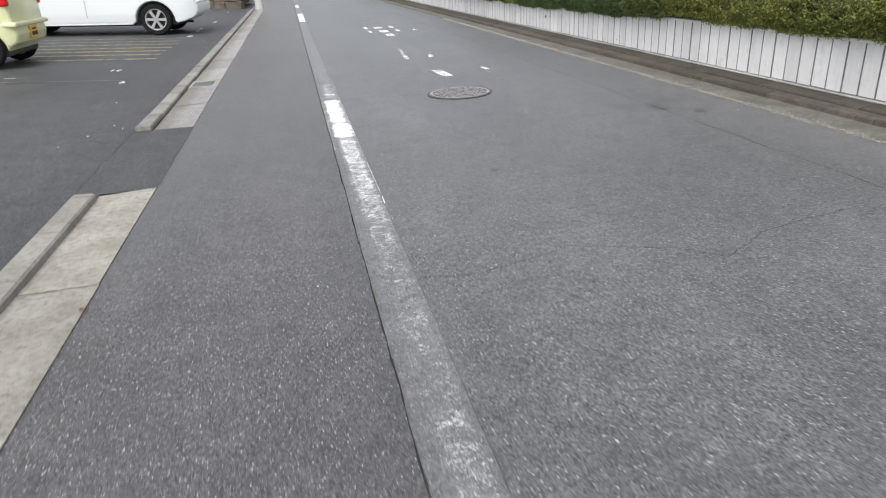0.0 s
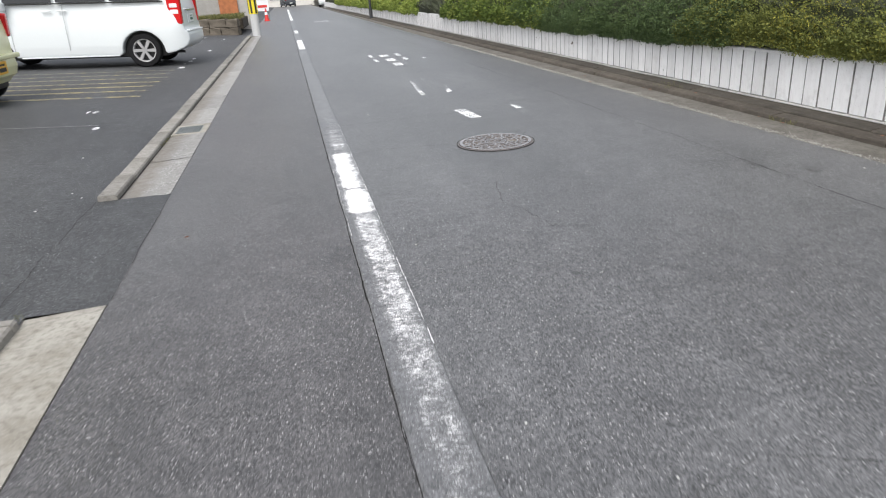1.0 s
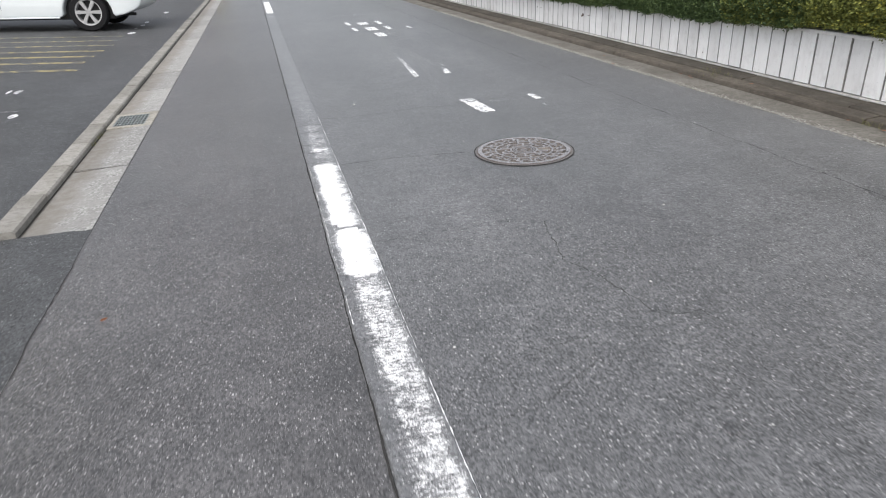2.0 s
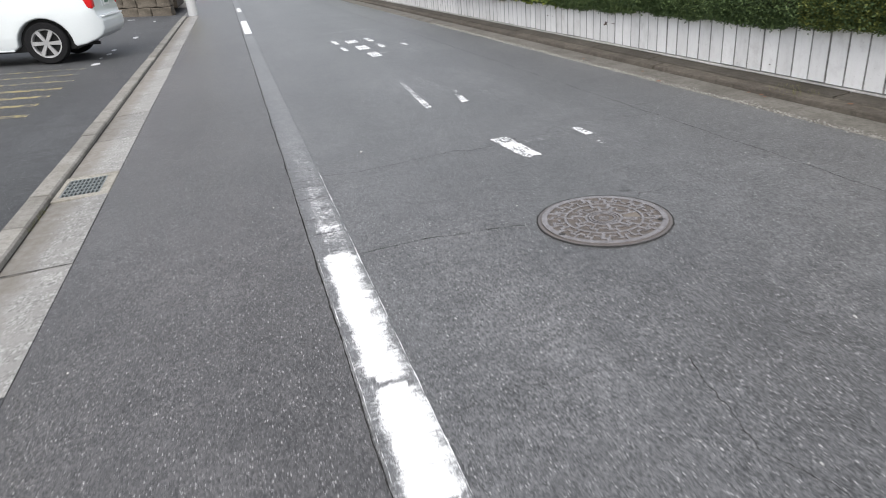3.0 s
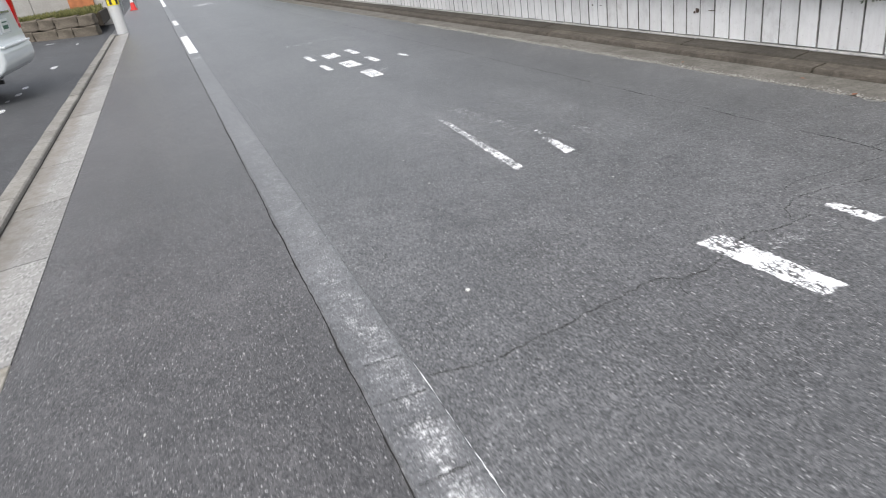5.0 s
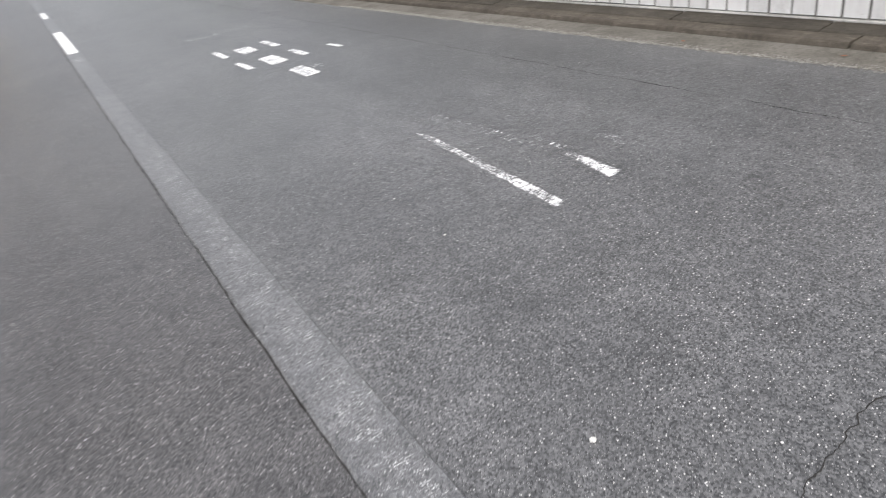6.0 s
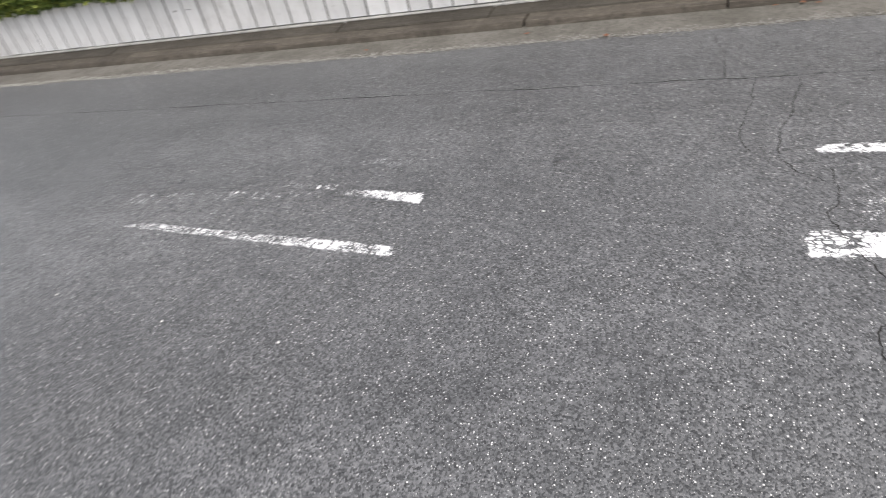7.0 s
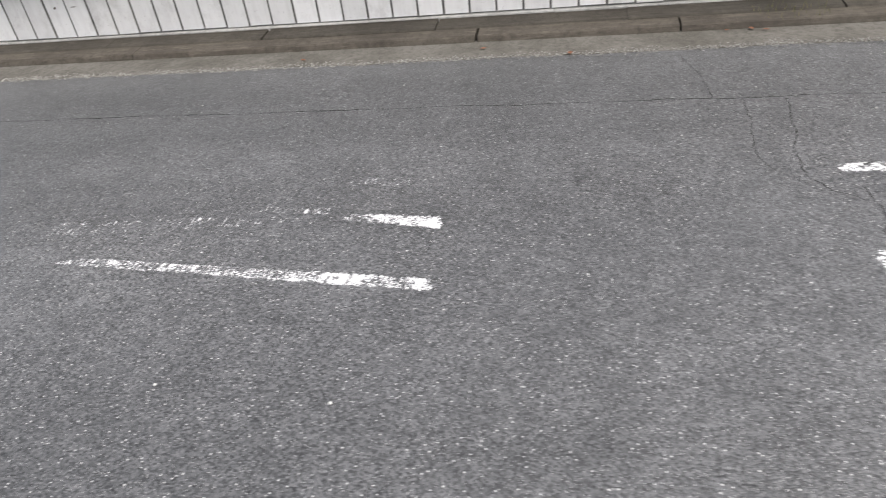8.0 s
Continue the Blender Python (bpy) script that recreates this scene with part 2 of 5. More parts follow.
M_PEBBLE = plain("pale_pebble", (0.6, 0.6, 0.58), 0.8, vary=0.1)
M_GRIT = plain("crumbled_concrete_stones", (0.27, 0.265, 0.245), 0.85, vary=0.45, scale=160)
M_LITTER = plain("dry_leaf", (0.2, 0.085, 0.045), 0.8, vary=0.3)


def yellow_hatch():
    k = Mat("worn_yellow_paint", 0.46, spec=0.5)
    under, h = asphalt_colour(k, LOT_LEVEL, LOT_TINT, 0.10)
    m = k.ramp(k.math("SUBTRACT", k.attr("cover"), k.ramp(k.noise(9, 5, 0.7), 0.28, 0.72)), -0.12, 0.2)
    k.bump(h, 0.004, 0.45)
    return k.colour(k.mix(m, under, (0.36, 0.295, 0.125)))


M_HATCH = yellow_hatch()
M_LOT_FAINT = paint("faint_lot_paint", 0.34, 0.15)
M_LOT_WHITE = paint("lot_white_paint", 0.68, 0.15)


def iron(name, base, rust, rough, metal=0.0, relief=0.5):
    k = Mat(name, rough, metal, 1.0)
    col = k.mix(k.ramp(k.noise(18, 5, 0.7), 0.35, 0.7), base, rust)
    col = k.mix(k.ramp(k.noise(150, 3), 0.5, 0.8, 0, 0.5), col, tuple(c * 0.45 for c in base))
    k.bump(k.noise(260, 3), 0.002, relief)
    return k.colour(col)


M_IRON_HIGH = iron("worn_iron_ridges", (0.29, 0.27, 0.27), (0.20, 0.18, 0.175), 0.15, 0.45, 0.07)
M_IRON_FIELD = iron("tan_dusty_iron", (0.125, 0.105, 0.085), (0.16, 0.135, 0.11), 0.6)
M_IRON_FRAME = iron("dull_iron_frame", (0.10, 0.092, 0.092), (0.13, 0.112, 0.104), 0.5)
M_IRON_LOW = iron("dirty_iron_hollows", (0.070, 0.060, 0.054), (0.10, 0.082, 0.068), 0.8)


def leaf_material(name, dark, mid, light, share):
    """Leaves: each its own green, a share of them young and bright."""
    k = Mat(name, 0.6, spec=0.2)
    r = k.random("island")
    col = k.mix(k.ramp(r, 0.0, 0.7), dark, mid)
    patch = k.ramp(k.noise(1.3, 3), 0.4, 0.65)
    col = k.mix(k.math("MULTIPLY", k.ramp(r, 1 - share, 1.0), patch), col, light)
    k.b.inputs["Subsurface Weight"].default_value = 0.0
    return k.colour(col)


M_LEAF_DARK = leaf_material("dark_hedge_leaves", (0.04, 0.066, 0.028), (0.078, 0.118, 0.044), (0.13, 0.17, 0.06), 0.35)
M_LEAF_GOLD = leaf_material("golden_hedge_leaves", (0.085, 0.105, 0.03), (0.15, 0.17, 0.044), (0.31, 0.285, 0.05), 0.4)
M_LEAF_LIGHT = leaf_material("light_green_leaves", (0.05, 0.08, 0.018), (0.115, 0.16, 0.034), (0.24, 0.26, 0.055), 0.5)
M_LEAF_BRIGHT = leaf_material("bright_green_leaves", (0.10, 0.14, 0.03), (0.21, 0.27, 0.055), (0.36, 0.38, 0.09), 0.5)
M_GRASS = leaf_material("dry_grass", (0.07, 0.08, 0.03), (0.16, 0.16, 0.06), (0.32, 0.29, 0.12), 0.5)


# ---- mesh helpers ----
def mesh_object(name, verts, faces, material, parent=None, smooth=False):
    me = bpy.data.meshes.new(name)
    me.from_pydata([tuple(v) for v in verts], [], faces)
    me.materials.append(material)
    if smooth:
        for p in me.polygons:
            p.use_smooth = True
    ob = new(name, me)
    ob.parent = parent
    return ob


def part(name, bm, material, parent=None, label="", smooth=False, tidy=True):
    me = bpy.data.meshes.new(name)
    if tidy:
        bmesh.ops.recalc_face_normals(bm, faces=bm.faces)
    bm.to_mesh(me)
    bm.free()
    me.materials.append(material)
    if smooth:
        for p in me.polygons:
            p.use_smooth = True
    ob = new(name, me)
    ob.parent = parent
    if label:
        tagged(ob, label)
    return ob


def box(bm, x0, x1, y0, y1, z0, z1, bevel=0.0, segments=1):
    r = bmesh.ops.create_cube(bm, size=1, matrix=Matrix.LocRotScale(((x0 + x1) / 2, (y0 + y1) / 2, (z0 + z1) / 2), None, (x1 - x0, y1 - y0, z1 - z0)))
    if bevel:
        edges = list({e for v in r["verts"] for e in v.link_edges})
        bmesh.ops.bevel(bm, geom=edges, offset=bevel, segments=segments, affect="EDGES", profile=0.5)
    return bm


def boxed(*a, **k):
    return box(bmesh.new(), *a, **k)


def tube(bm, p, q, r0, r1, n=12):
    p, q = Vector(p), Vector(q)
    m = Matrix.Translation((p + q) / 2) @ (q - p).to_track_quat("Z", "Y").to_matrix().to_4x4()
    bmesh.ops.create_cone(bm, cap_ends=True, segments=n, radius1=r0, radius2=r1, depth=(q - p).length, matrix=m)
    return bm


def ring(bm, r0, r1, z0, z1, a0=0.0, a1=360.0, n=48):
    """A flat ring, or an arc of one, with thickness."""
    full = a1 - a0 >= 359.9
    count = n if full else n + 1
    rows = []
    for i in range(count):
        a = radians(a0 + (a1 - a0) * i / n)
        c, s = math.cos(a), math.sin(a)
        rows.append([bm.verts.new((r * c, r * s, z)) for r, z in ((r0, z0), (r1, z0), (r1, z1), (r0, z1))])
    for i in range(n):
        A, B = rows[i], rows[(i + 1) % count]
        for j in range(4):
            bm.faces.new((A[j], A[(j + 1) % 4], B[(j + 1) % 4], B[j]))
    if not full:
        bm.faces.new(rows[0])
        bm.faces.new(rows[-1])
    return bm


def extrude_y(profile, y0, y1):
    """A closed x, z profile carried from y0 to y1."""
    n = len(profile)
    verts = [(x, y, z) for y in (y0, y1) for x, z in profile]
    faces = [tuple(range(n)), tuple(range(2 * n - 1, n - 1, -1))] + [(i, n + i, n + (i + 1) % n, (i + 1) % n) for i in range(n)]
    return verts, faces


def thing(name, at=(0, 0, 0), rot=0.0):
    ob = new(name)
    ob.matrix_basis = pose(*at, 0, 0, rot)
    return ob


def lot_z(x):
    return 0.05 * min(max(-1.7 - x, 0.0), 10.0)


# ---- ground, road, roadside ----
Y0, Y1 = -6.0, 120.0


def sheet(name, xs, ys, z, material, label, category):
    verts = [(x, y, z(x, y)) for y in ys for x in xs]
    w = len(xs)
    faces = [(j * w + i, j * w + i + 1, (j + 1) * w + i + 1, (j + 1) * w + i) for j in range(len(ys) - 1) for i in range(w - 1)]
    return tagged(mesh_object(name, verts, faces, material), label, category, kind="structure")


def uneven(x, y):
    return 0.0015 * noise.noise((x * 1.7, y * 1.7, 0.3))


def road_z(x, y):
    return uneven(x, y) - 0.0015


sheet("ground", [-600, -120, -20, 20, 120, 600], [-200, -20, 40, 120, 400, 1500], lambda x, y: -0.12, M_SOIL, "bare earth that reaches the horizon", "ground")
fine = [Y0 + 0.25 * i for i in range(121)] + [25, 30, 40, 60, 90, Y1]
sheet("road", [-0.03 + 0.2 * i for i in range(17)] + [3.44], fine, road_z, M_ROAD, "worn grey asphalt road with pale stone chips", "road")
sheet("roadside_strip", [-1.195 + 0.2 * i for i in range(6)] + [-0.0445], fine, lambda x, y: uneven(x, y + 9), M_PATH, "brownish grey asphalt strip beside the edge line", "pavement")
sheet("crack_bed", [-0.07, -0.02], [Y0, 30, Y1], lambda x, y: -0.014, M_CRACK, "dark open joint between road and roadside strip", "joint")
sheet("parking_lot", [-80, -30, -11.7, -8, -5, -3, -2.2, -1.69], [Y0, -2, 2, 6, 10, 15, 20, 27.2, 40, 80, Y1], lambda x, y: lot_z(x) + uneven(x, y), M_LOT, "dark asphalt parking lot rising gently from the gutter", "parking lot")
sheet("lot_entrance", [-1.69, -1.6, -1.54], [3.66, 3.7, 3.739], lambda x, y: uneven(x, y), M_LOT, "asphalt patch at the end of the kerb", "pavement")
sheet("lot_entrance", [-1.69, -1.6, -1.4, -1.195], [3.739, 4.3, 5.0, 5.62], lambda x, y: uneven(x, y), M_LOT, "asphalt crossing between two stretches of gutter", "pavement")
sheet("far_verge", [-1.69, -1.195], [26.9, 40, 80, Y1], lambda x, y: 0.0, M_PATH, "asphalt edge beyond the gutter's end", "pavement")


def ragged(name, x, y0, y1, mean, spread, z, material, seed, label, drift=0.008, step=0.02):
    """A thin dark joint along y with an uneven width."""
    verts, faces = [], []
    n = int((y1 - y0) / step)
    for i in range(n + 1):
        y = y0 + (y1 - y0) * i / n
        c = x + drift * noise.noise((seed, y * 3.0, 0)) + drift * 0.5 * noise.noise((seed, y * 14.0, 5))
        w = max(0.0008, mean + spread * (noise.noise((seed, y * 2.3, 2)) + 0.7 * noise.noise((seed, y * 21.0, 3))))
        verts += [(c - w, y, z), (c + w, y, z)]
    for i in range(n):
        faces.append((2 * i, 2 * i + 1, 2 * i + 3, 2 * i + 2))
    return tagged(mesh_object(name, verts, faces, material), label, "crack", kind="structure")


ragged("road_seam", 2.71, Y0, 40, 0.0017, 0.0026, 0.0022, M_CRACK, 4.1, "dark lengthwise seam in the road's asphalt", 0.018)
ragged("edge_joint", -0.046, Y0, 40, 0.0021, 0.0034, 0.0045, M_CRACK, 7.7, "dark ragged joint along the edge line", 0.007, 0.012)
ragged("gutter_seam", -1.192, 3.8, 5.58, 0.0013, 0.002, 0.004, M_CRACK, 9.2, "thin seam across the parking lot entrance", 0.01)
ragged("kerb_seam", -1.70, 3.8, 5.6, 0.0014, 0.003, 0.006, M_CRACK, 9.9, "thin seam across the parking lot entrance", 0.02)


def crack(points, width, seed, label="hairline crack wandering across the asphalt"):
    """A jagged crack through a few bends."""
    pts = [Vector((x, y)) for x, y in points]
    line = []
    for a, b in zip(pts, pts[1:]):
        n = max(2, int((b - a).length / 0.011))
        line += [a.lerp(b, i / n) for i in range(n)]
    line.append(pts[-1])
    verts, faces = [], []
    for i, p in enumerate(line):
        d = (line[min(i + 1, len(line) - 1)] - line[max(i - 1, 0)]).normalized()
        s = Vector((-d.y, d.x))
        p = p + s * (0.010 * noise.noise((p.x * 22, p.y * 22, seed)) + 0.007 * noise.noise((p.x * 61, p.y * 61, seed)) + 0.008 * noise.noise((p.x * 6, p.y * 6, seed)))
        w = max(0.0005, 0.5 * width * (0.55 + 0.6 * noise.noise((p.x * 13, p.y * 13, seed + 4)) + 0.7 * noise.noise((p.x * 67, p.y * 67, seed + 6)))) * (0.25 if i in (0, len(line) - 1) else 1)
        z = road_z(p.x, p.y) + 0.0018
        verts += [(*(p - s * w), z), (*(p + s * w), z)]
        if i:
            faces.append((2 * i - 2, 2 * i - 1, 2 * i + 1, 2 * i))
    return tagged(mesh_object("crack", verts, faces, M_CRACK), label, "crack", "cracks in the road", "structure")


crack([(0.16, 6.19), (0.53, 6.21), (0.65, 6.18), (0.81, 6.17), (1.01, 6.13)], 0.0068, 1.0)
crack([(0.16, 7.51), (0.38, 7.47), (0.69, 7.51), (1.03, 7.57), (1.105, 7.57), (1.177, 7.516), (1.217, 7.526), (1.291, 7.514), (1.323, 7.533), (1.388, 7.558), (1.442, 7.581), (1.514, 7.606), (1.576, 7.627), (1.634, 7.642), (1.682, 7.608), (1.758, 7.605), (1.832, 7.608), (1.91, 7.618)], 0.0054, 2.0)
crack([(1.832, 7.61), (1.822, 7.634), (1.889, 7.709), (1.94, 7.741), (1.997, 7.767), (2.05, 7.771), (2.226, 7.75), (2.335, 7.715), (2.472, 7.702), (2.69, 7.665)], 0.0048, 3.0)
crack([(1.177, 7.516), (1.141, 7.495), (1.12, 7.42)], 0.003, 3.4)
crack([(2.03, 7.625), (2.06, 7.55), (2.09, 7.525)], 0.004, 3.7)
crack([(0.17, 1.92), (0.37, 1.87), (0.55, 1.91), (0.88, 2.02), (1.31, 1.84), (1.46, 1.69), (1.77, 1.88), (2.3, 2.0)], 0.0036, 4.0)
crack([(1.01, 4.89), (0.91, 4.44), (0.98, 4.27), (1.01, 4.08), (1.04, 3.94), (1.12, 3.88), (1.20, 3.88), (1.22, 3.80)], 0.0034, 5.0)
crack([(0.40, 3.78), (0.60, 3.84), (0.73, 3.86), (0.71, 3.72), (0.56, 3.63), (0.49, 3.59), (0.2, 3.5)], 0.0024, 6.0)
crack([(1.655, 6.19), (1.70, 6.24), (1.81, 6.22)], 0.005, 7.0)
crack([(3.33, 8.04), (2.94, 7.97), (2.71, 7.97)], 0.003, 8.0)
crack([(2.69, 7.846), (2.49, 7.854), (2.25, 7.888), (2.10, 7.895), (2.03, 7.86)], 0.004, 9.0)
crack([(0.2, 4.9), (0.42, 4.95), (0.6, 4.9), (0.75, 4.95), (0.88, 4.9)], 0.0022, 12.0)

# ---- the worn edge line ----
WEAR = [(-6, .46), (0.4, .42), (0.7, .48), (1.0, .45), (1.3, .40), (1.55, .48), (1.8, .41), (2.2, .46), (2.45, .49), (2.8, .55), (3.4, .66), (3.7, .61), (3.9, .70), (4.2, .65), (4.5, .70), (4.57, .5), (4.6, 1.02), (6.22, 1.02), (6.25, .5), (6.5, .55), (6.58, .8), (6.65, .5),
        (6.8, .57), (6.9, .48), (7.0, .56), (7.1, .46), (7.2, .56), (7.4, .44), (7.8, .46), (8.2, .42), (9, .38), (11, .40), (14, .33), (17.2, .33), (17.5, .55), (17.8, .33), (18.3, .33), (18.33, 1.05), (22.1, 1.05), (22.15, .3), (26.3, .3), (26.35, .9), (28.6, .9), (28.7, .3), (41, .3), (41.1, 1.0), (78, 1.0), (78.1, .3), (120, .3)]


def wear_at(y):
    for (a, p), (b, q) in zip(WEAR, WEAR[1:]):
        if a <= y <= b:
            w = p + (q - p) * (y - a) / max(b - a, 1e-6)
            return w if w > 0.9 else w - 0.09
    return 0.3


def edge_line():
    xs = [-0.043, -0.032, -0.020, -0.008, 0.004, 0.016, 0.03, 0.07, 0.09, 0.10, 0.11, 0.12, 0.13, 0.14, 0.148, 0.155]
    ys = [Y0 + 0.03 * i for i in range(500)] + [9 + 0.1 * i for i in range(700)] + [Y1]
    verts, faces, cover = [], [], []
    for y in ys:
        w = wear_at(y)
        edge = 0.002 * noise.noise((0.5, y * 9, 1))
        for i, x in enumerate(xs):
            z = 0.0045 if 0 < i < len(xs) - 1 else -0.002
            verts.append((x + (edge if i < 2 or i > 13 else 0), y, z + 0.0008 * noise.noise((x * 30, y * 20, 3))))
            c = w
            if w < 0.9:
                c = 0.06 if x < 0.0 or x > 0.146 else w * 0.72 if x < 0.02 or x > 0.12 else w
            elif y < 17:
                inset = -0.022 + 0.03 * abs(noise.noise((1.7, y * 4, 2))) + 0.02 * noise.noise((2.7, y * 17, 2)) + (0.022 if y > 5.12 else 0.0)
                far_side = min(max((0.150 - x - inset) / 0.07, -0.15), 1.0)
                near_side = min(max((x + 0.012 - 0.02 * noise.noise((4.1, y * 5, 2))) / 0.034, -0.15), 1.0)
                c = 0.42 + 0.65 * min(far_side, near_side)
                if abs(y - 5.12 - 0.3 * (0.1 - x)) < 0.016:
                    c = 0.25
            elif x < 0.0 or x > 0.146:
                c = 0.3
            cover.append(c)
    n = len(xs)
    for j in range(len(ys) - 1):
        for i in range(n - 1):
            faces.append((j * n + i, j * n + i + 1, (j + 1) * n + i + 1, (j + 1) * n + i))
    ob = mesh_object("edge_line", verts, faces, M_LINE)
    a = ob.data.attributes.new("cover", "FLOAT", "POINT")
    a.data.foreach_set("value", cover)
    return tagged(ob, "worn white road edge line with bright and bare stretches", "road marking", kind="structure")


edge_line()


def bead(x, y0, y1, wide, share, seed):
    """The raised rim of the paint film, left standing in broken lengths."""
    verts, faces, cover = [], [], []
    n = int((y1 - y0) / 0.008)
    for i in range(n + 1):
        y = y0 + (y1 - y0) * i / n
        left = noise.noise((seed, y * 7, 3)) + 0.8 * noise.noise((seed, y * 33, 5)) + share
        w = wide * min(max(left, 0.0), 1.0) * (0.7 + 0.5 * noise.noise((seed, y * 50, 8)))
        c = x + 0.002 * noise.noise((0.5, y * 9, 1)) + 0.0015 * noise.noise((seed, y * 40, 1))
        verts += [(c - w, y, 0.0045), (c, y, 0.0066), (c + w, y, 0.0045)]
        cover += [1.1, 1.1, 1.1]
        if i and w > 0.0003:
            b = 3 * i
            faces += [(b - 3, b - 2, b + 1, b), (b - 2, b - 1, b + 2, b + 1)]
    ob = mesh_object("paint_bead", verts, faces, M_BEAD)
    ob.data.attributes.new("cover", "FLOAT", "POINT").data.foreach_set("value", cover)
    if sum(p.normal.z for p in ob.data.polygons) < 0:
        ob.data.flip_normals()
    return tagged(ob, "thin broken white bead along the edge line", "road marking", kind="structure")


bead(0.151, 2.9, 6.4, 0.0038, 0.4, 2.2)
bead(0.151, 6.4, 7.6, 0.0036, 0.25, 3.2)
bead(-0.034, 4.2, 6.2, 0.0034, 0.25, 5.2)
rng = random.Random(5)
y = 2.9
while y < 7.9:
    a = rng.uniform(-0.035, 0.0)
    b = rng.uniform(0.12, 0.155)
    verts, faces = [], []
    sl = rng.uniform(-0.02, 0.0)
    w0 = rng.choice((0.0010, 0.0016, 0.0028)) if y > 6.1 else rng.choice((0.0006, 0.0010, 0.0014)) if y > 4.4 else 0.0012
    for i in range(14):
        x = a + (b - a) * i / 13
        yy = y + sl * i / 13 + 0.006 * noise.noise((x * 60, y * 7, 2))
        w = w0 * (0.4 + abs(noise.noise((x * 50, y * 9, 6))) * 1.6)
        verts += [(x, yy - w, 0.0068), (x, yy + w, 0.0068)]
        if i:
            faces.append((2 * i - 2, 2 * i - 1, 2 * i + 1, 2 * i))
    tagged(mesh_object("crack", verts, faces, M_CRACK), "fine crack across the painted line", "crack", "cracks in the line", "structure")
    y += rng.uniform(0.07, 0.24)


# ---- remains of road lettering ----
def mark(corners, level, label, seed, last=None):
    """A worn patch of paint that breaks up towards its rim; level is how much of it is left, last the same at its other end."""
    a, b, c, d = [Vector(q) for q in corners]
    wide, long = max((b - a).length, (c - d).length), max((d - a).length, (c - b).length)
    rim = 0.035
    last = level if last is None else last
    top = 0.0006 + 0.00012 * (seed % 5)
    nu, nv = max(8, int((wide + 2 * rim) / 0.012)), max(8, int((long + 2 * rim) / 0.02))
    verts, faces, cover = [], [], []
    for j in range(nv + 1):
        v = (j / nv * (long + 2 * rim) - rim) / long
        for i in range(nu + 1):
            u = (i / nu * (wide + 2 * rim) - rim) / wide
            p = a.lerp(b, u).lerp(d.lerp(c, u), v)
            inside = min(u * wide, (1 - u) * wide, (v * long) * 0.8, (1 - v) * long * 0.8)
            inside += 0.010 * noise.noise((p.x * 24, p.y * 30, seed)) + 0.005 * noise.noise((p.x * 70, p.y * 70, seed))
            fade = min(max((inside + 0.016) / 0.026, 0.0), 1.0)
            verts.append((p.x, p.y, road_z(p.x, p.y) + top))
            cover.append(-0.15 + (level + (last - level) * min(max(v, 0), 1) + 0.15) * fade * (1 + 0.25 * noise.noise((p.x * 9, p.y * 5, seed + 3))))
    w = nu + 1
    for j in range(nv):
        for i in range(nu):
            q = (j * w + i, j * w + i + 1, (j + 1) * w + i + 1, (j + 1) * w + i)
            if max(cover[n] for n in q) > -0.02:
                faces.append(q)
    ob = mesh_object("road_marking", verts, faces, M_PAINT if level > 0.9 else M_PAINT_WORN)
    ob.data.attributes.new("cover", "FLOAT", "POINT").data.foreach_set("value", cover)
    if sum((p.normal.z for p in ob.data.polygons)) < 0:
        ob.data.flip_normals()
    return tagged(ob, label, "road marking", "remains of road lettering")


STRONG, WORN, FAINT = "crackled white paint patch on the road", "thin worn streak of white road paint", "faint ghost of white road paint"
mark([(1.405, 7.70), (1.535, 7.70), (1.562, 7.163), (1.445, 7.167)], 1.0, STRONG, 1)
mark([(2.02, 7.655), (2.075, 7.65), (2.085, 7.427), (2.023, 7.42)], 0.95, STRONG, 3)
mark([(2.014, 7.281), (2.036, 7.248), (2.014, 7.168), (1.984, 7.16)], 0.52, WORN, 5)
mark([(1.391, 10.397), (1.433, 10.306), (1.355, 9.0), (1.285, 8.98)], 0.52, WORN, 6, 0.68)
mark([(1.69, 9.415), (1.74, 9.378), (1.715, 9.03), (1.635, 9.02)], 0.42, WORN, 9, 0.95)
mark([(1.74, 9.75), (1.82, 9.75), (1.78, 9.42), (1.72, 9.44)], 0.37, FAINT, 12)
mark([(1.95, 9.6), (2.02, 9.6), (2.0, 9.1), (1.92, 9.1)], 0.37, FAINT, 14)
mark([(1.55, 10.6), (1.66, 10.6), (1.76, 9.45), (1.68, 9.45)], 0.37, FAINT, 11)
mark([(1.56, 7.55), (1.95, 7.55), (1.93, 7.45), (1.56, 7.48)], 0.37, FAINT, 13)
for i, (x0, x1, y0, y1) in enumerate([(1.33, 1.40, 14.57, 15.12), (1.325, 1.39, 13.6, 14.09), (1.54, 1.716, 14.48, 14.91), (1.545, 1.717, 13.5, 13.99), (1.556, 1.70, 12.62, 13.1), (1.875, 1.955, 14.43, 14.97), (1.876, 1.955, 13.53, 14.0)]):
    mark([(x0, y1), (x1, y1), (x1, y0), (x0, y0)], 1.0, STRONG, 20 + i)
mark([(2.21, 13.72), (2.27, 13.72), (2.29, 13.42), (2.23, 13.42)], 0.75, WORN, 33)
mark([(1.72, 13.05), (1.92, 13.0), (1.90, 12.8), (1.72, 12.8)], 0.37, FAINT, 31)
mark([(1.25, 16.75), (2.2, 16.6), (2.2, 16.3), (1.25, 16.45)], 0.37, FAINT, 32)
mark([(1.1, 37.2), (1.85, 37.2), (1.85, 35.4), (1.1, 35.4)], 0.52, WORN, 34)


